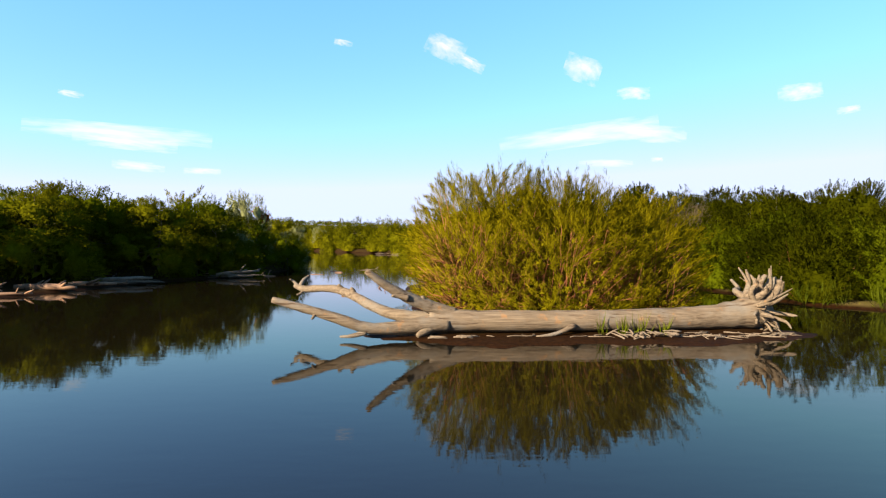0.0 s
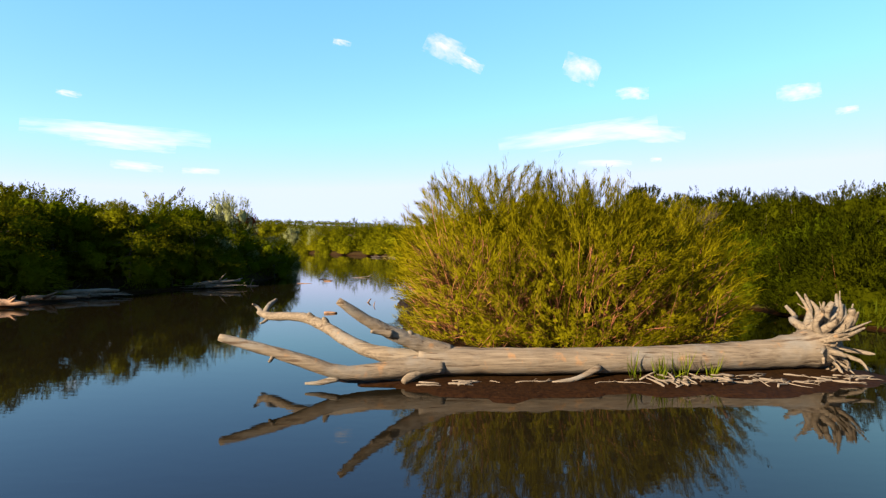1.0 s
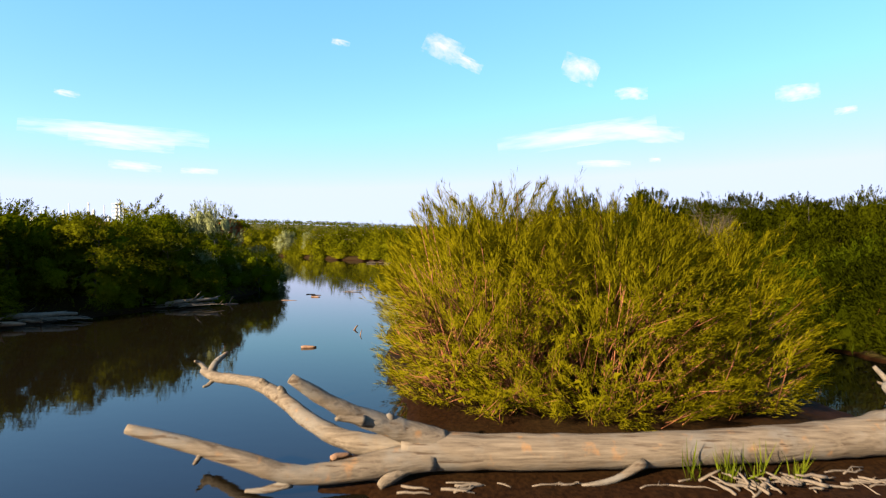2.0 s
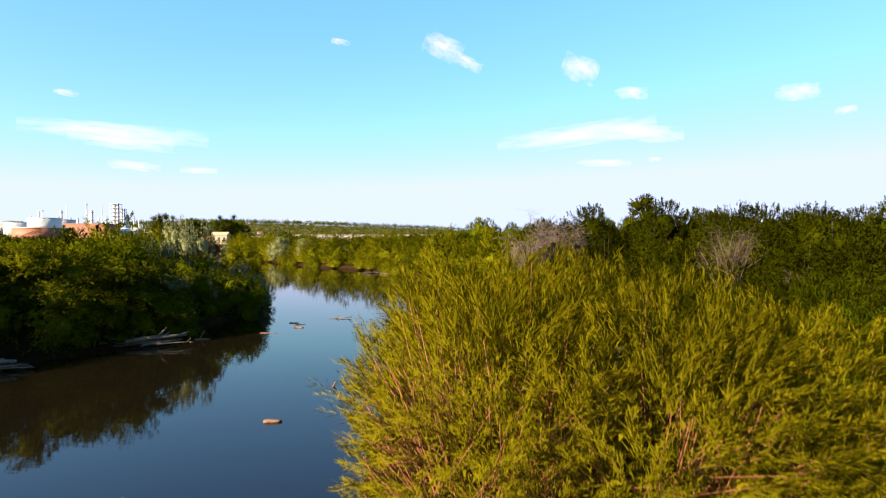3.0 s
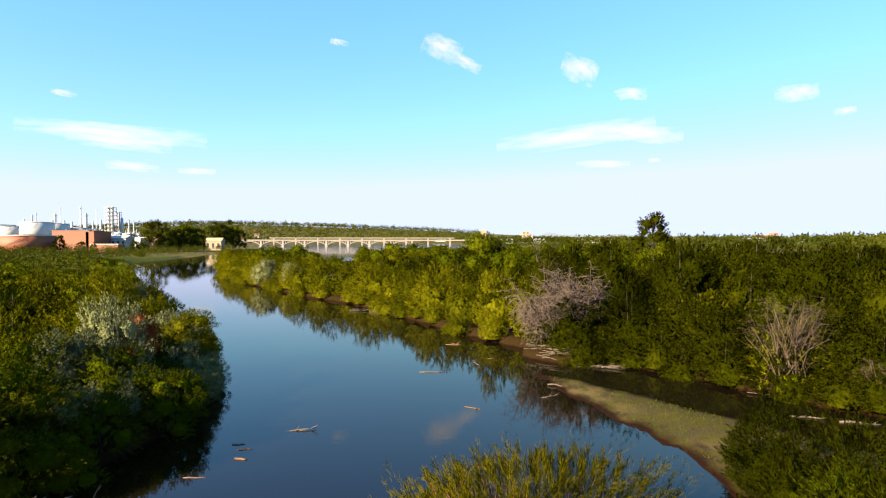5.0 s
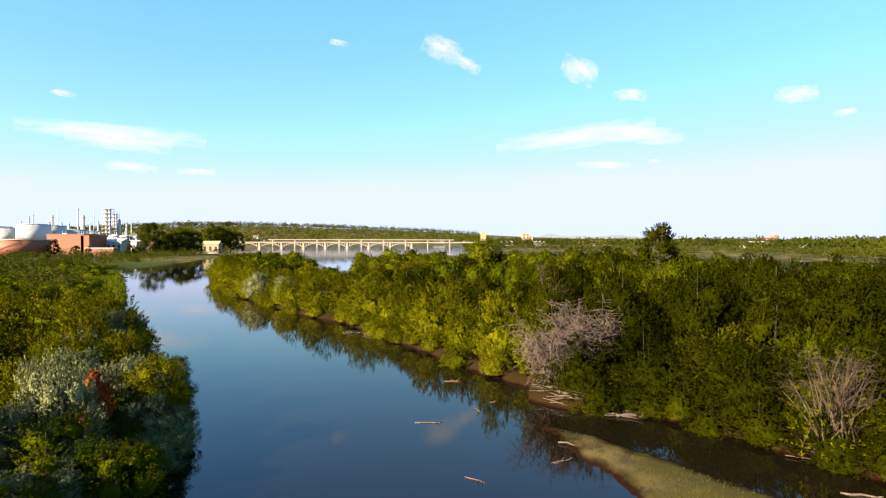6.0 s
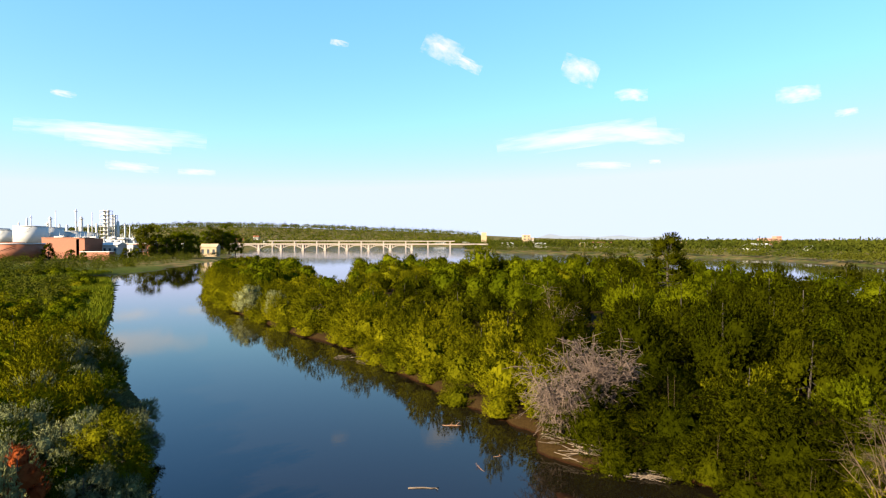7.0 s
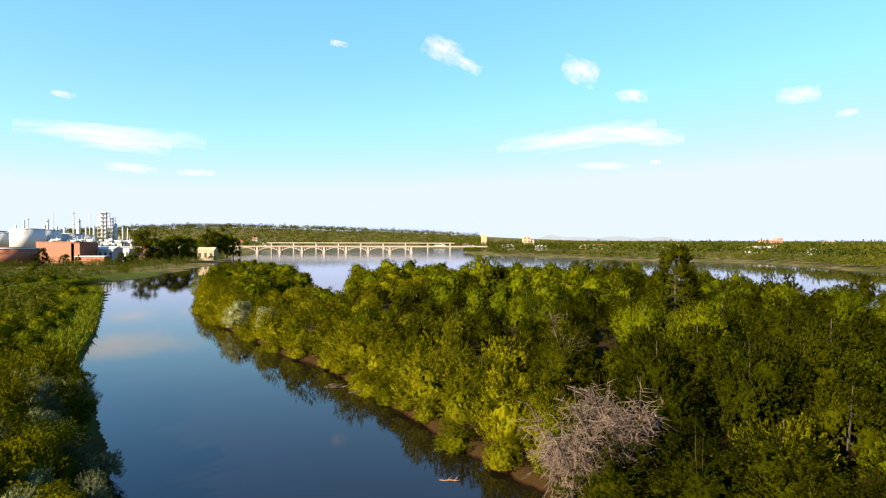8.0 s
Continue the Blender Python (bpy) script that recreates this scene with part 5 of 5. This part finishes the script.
def far_woods(name, label, xs, ys, sizes, per=70, seed=0, leaf=0.26):
    """Many small crowns, joined: trunks are hidden by the leaves of the next crown."""
    r = np.random.default_rng(seed)
    z = ground_height(xs, ys)
    n = len(xs)
    d = unit(r.normal(size=(n, per, 3)))
    d[..., 2] = np.abs(d[..., 2]) * 1.15 - 0.15
    c = np.stack([xs, ys, z + sizes * 0.36], -1)[:, None, :]
    lump = 1 + 0.35 * np.sin((d * r.normal(size=(n, 1, 3)) * 3).sum(-1, keepdims=True))
    p = c + d * lump * sizes[:, None, None] * np.array([0.5, 0.5, 0.55]) * r.uniform(0.7, 1.05, (n, per, 1))
    w = unit(d * 0.6 + r.normal(size=(n, per, 3)) * 0.6 + [0, 0, 0.2])
    k = np.repeat(sizes, per)[:, None]
    tagged(new(name, quad_mesh(name, leaf_quads(p.reshape(-1, 3), w.reshape(-1, 3), leaf * k, leaf * 0.65 * k, r), LEAF_FAR)), label, "woods", kind="stuff")


x, y = fg.uniform(-60, 1500, 24000), 330 + 1700 * fg.random(24000) ** 1.7
d = np.maximum(signed_distance(x, y, FAR_SHORE), signed_distance(x, y, NORTH))
keep = (d > 5) & (fg.random(len(x)) < np.clip(120 / d, 0.35, 0.95)) & (np.abs(x) < 0.86 * y + 20)
far_woods("town_trees", "broad-leaved trees of a town beyond the river", x[keep][:4600], y[keep][:4600], fg.uniform(7, 14, keep.sum())[:4600] * (0.7 + 0.3 * (d[keep][:4600] > 40)), 18, 1)
x, y = fg.uniform(-2000, 150, 12000), 900 + 1500 * fg.random(12000) ** 0.6
d = np.maximum(signed_distance(x, y, LEFT_SHORE), signed_distance(x, y, NORTH))
keep = (d > 20) & (np.abs(x) < 0.9 * y)
far_woods("hill_trees", "scattered trees on a low hillside", x[keep][:3800], y[keep][:3800], fg.uniform(10, 20, keep.sum())[:3800], 18, 2)
x, y = fg.uniform(-470, -60, 12000), fg.uniform(170, 720, 12000)
d = signed_distance(x, y, LEFT_SHORE)
keep = (d > 4 + 8 * (y < 300)) & (d < 200) & (fg.random(len(x)) < 0.3) & (np.abs(x) < 0.9 * (y - 30)) & ~((y > 460) & (x < -280))
far_woods("riverside_shrubs", "shrubs on the flats below the refinery", x[keep][:600], y[keep][:600], fg.uniform(3.0, 7.5, keep.sum())[:600], 150, 3, 0.09)

x, y = fg.uniform(0, 420, 20000), fg.uniform(320, 1100, 20000)
d = signed_distance(x, y, FAR_SHORE)
keep = (d > 0.5) & (d < 16) & (wiggle(x * 0.05, y * 0.05) > -0.25)
far_woods("far_bank_shrubs", "shrubs and small trees along the far bank", x[keep][:520], y[keep][:520], fg.uniform(3.5, 9, keep.sum())[:520], 60, 4, 0.15)

# ---- mountains and clouds ----
s = Soup()
mr = random.Random(3)
for i in range(60):
    u = 0.165 + i * 0.0048
    h = 10 + 52 * max(0, math.exp(-((u - 0.2) / 0.02) ** 2) * 0.75 + math.exp(-((u - 0.25) / 0.035) ** 2) * 0.5 + math.exp(-((u - 0.33) / 0.04) ** 2) * 0.6 + math.exp(-((u - 0.41) / 0.03) ** 2) * 0.5) + mr.uniform(-2, 2)
    x, y = far_at(u, 4300)
    s.v += [(x, y, 0), (x, y, 14 + h), (x, y + 300, 0)]
    if i:
        b = len(s.v) - 6
        s.f += [(b, b + 3, b + 4, b + 1), (b + 1, b + 4, b + 5, b + 2)]
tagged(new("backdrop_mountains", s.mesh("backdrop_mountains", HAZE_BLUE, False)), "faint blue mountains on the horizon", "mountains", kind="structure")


def cloud_material():
    """Thin cloud: white, frayed, see-through towards its edges; an even glow replaces sunlight."""
    m, nodes, links = material("cloud")
    co = nodes.new("ShaderNodeTexCoord").outputs["Generated"]
    info = nodes.new("ShaderNodeObjectInfo").outputs["Random"]
    mp = nodes.new("ShaderNodeMapping")
    mp.inputs["Location"].default_value, mp.inputs["Scale"].default_value = (-1, 0, -1), (2, 0, 2)
    links.new(co, mp.inputs["Vector"])
    ln = nodes.new("ShaderNodeVectorMath")
    ln.operation = "LENGTH"
    links.new(mp.outputs["Vector"], ln.inputs[0])
    nt = nodes.new("ShaderNodeTexNoise")
    nt.noise_dimensions = "4D"
    nt.inputs["Scale"].default_value, nt.inputs["Detail"].default_value, nt.inputs["Roughness"].default_value = 2.2, 6, 0.55
    links.new(mp.outputs["Vector"], nt.inputs["Vector"])
    w = nodes.new("ShaderNodeMath")
    w.operation = "MULTIPLY"
    w.inputs[1].default_value = 37.0
    links.new(info, w.inputs[0])
    links.new(w.outputs[0], nt.inputs["W"])
    a = nodes.new("ShaderNodeMath")
    a.operation = "MULTIPLY_ADD"
    a.inputs[1].default_value = 2.4
    links.new(nt.outputs["Fac"], a.inputs[0])
    b = nodes.new("ShaderNodeMath")
    b.operation = "SUBTRACT"
    links.new(a.outputs[0], b.inputs[0])
    links.new(ln.outputs["Value"], b.inputs[1])
    alpha = ramp(nodes, links, b.outputs[0], 0.45, 1.9)
    e = nodes.new("ShaderNodeEmission")
    e.inputs["Color"].default_value, e.inputs["Strength"].default_value = (1.0, 0.97, 0.96, 1), 0.195
    t = nodes.new("ShaderNodeBsdfTransparent")
    mix = nodes.new("ShaderNodeMixShader")
    links.new(alpha, mix.inputs[0])
    links.new(t.outputs[0], mix.inputs[1])
    links.new(e.outputs[0], mix.inputs[2])
    links.new(mix.outputs[0], nodes["Material Output"].inputs["Surface"])
    return m


CLOUD = cloud_material()
CLOUD_REACH, RISE0 = 4700.0, 22.0
for u, v, w, h, turn in ((-0.615, 0.196, 0.36, 0.034, -5), (-0.6, 0.178, 0.2, 0.028, -6), (-0.575, 0.133, 0.1, 0.018, -6), (-0.455, 0.124, 0.07, 0.012, -2), (0.0, 0.352, 0.075, 0.045, -25), (0.045, 0.325, 0.06, 0.022, -28), (0.255, 0.312, 0.07, 0.05, -18),
                         (0.35, 0.268, 0.062, 0.024, 0), (0.66, 0.27, 0.085, 0.032, 6), (0.75, 0.237, 0.045, 0.014, 10), (0.25, 0.19, 0.3, 0.042, 8), (0.37, 0.194, 0.16, 0.034, -4), (0.3, 0.138, 0.1, 0.014, 0), (0.395, 0.145, 0.022, 0.008, 0),
                         (-0.19, 0.362, 0.035, 0.012, -10), (-0.7, 0.268, 0.05, 0.012, -10)):
    x, y = far_at(u, CLOUD_REACH)
    n = 12
    s = Soup()
    for i in range(n + 1):
        for k in range(3):
            s.v.append(((i / n - 0.5) * w * CLOUD_REACH, -60 * math.sin(math.pi * i / n) * (k == 1), (k / 2 - 0.5) * h * CLOUD_REACH))
    for i in range(n):
        for k in range(2):
            b = i * 3 + k
            s.f.append((b, b + 3, b + 4, b + 1))
    c = tagged(new("cloud", s.mesh("cloud", CLOUD)), "thin white wispy cloud in a blue sky", "cloud", "clouds", "structure")
    c.matrix_basis = pose(x, y, RISE0 + v * CLOUD_REACH, 0, -turn, 0)

# plants that found no place
for sources in PLANTS.values():
    for ob in sources:
        if ob.name not in USED:
            for child in ob.children_recursive:
                bpy.data.objects.remove(child)
            bpy.data.objects.remove(ob)
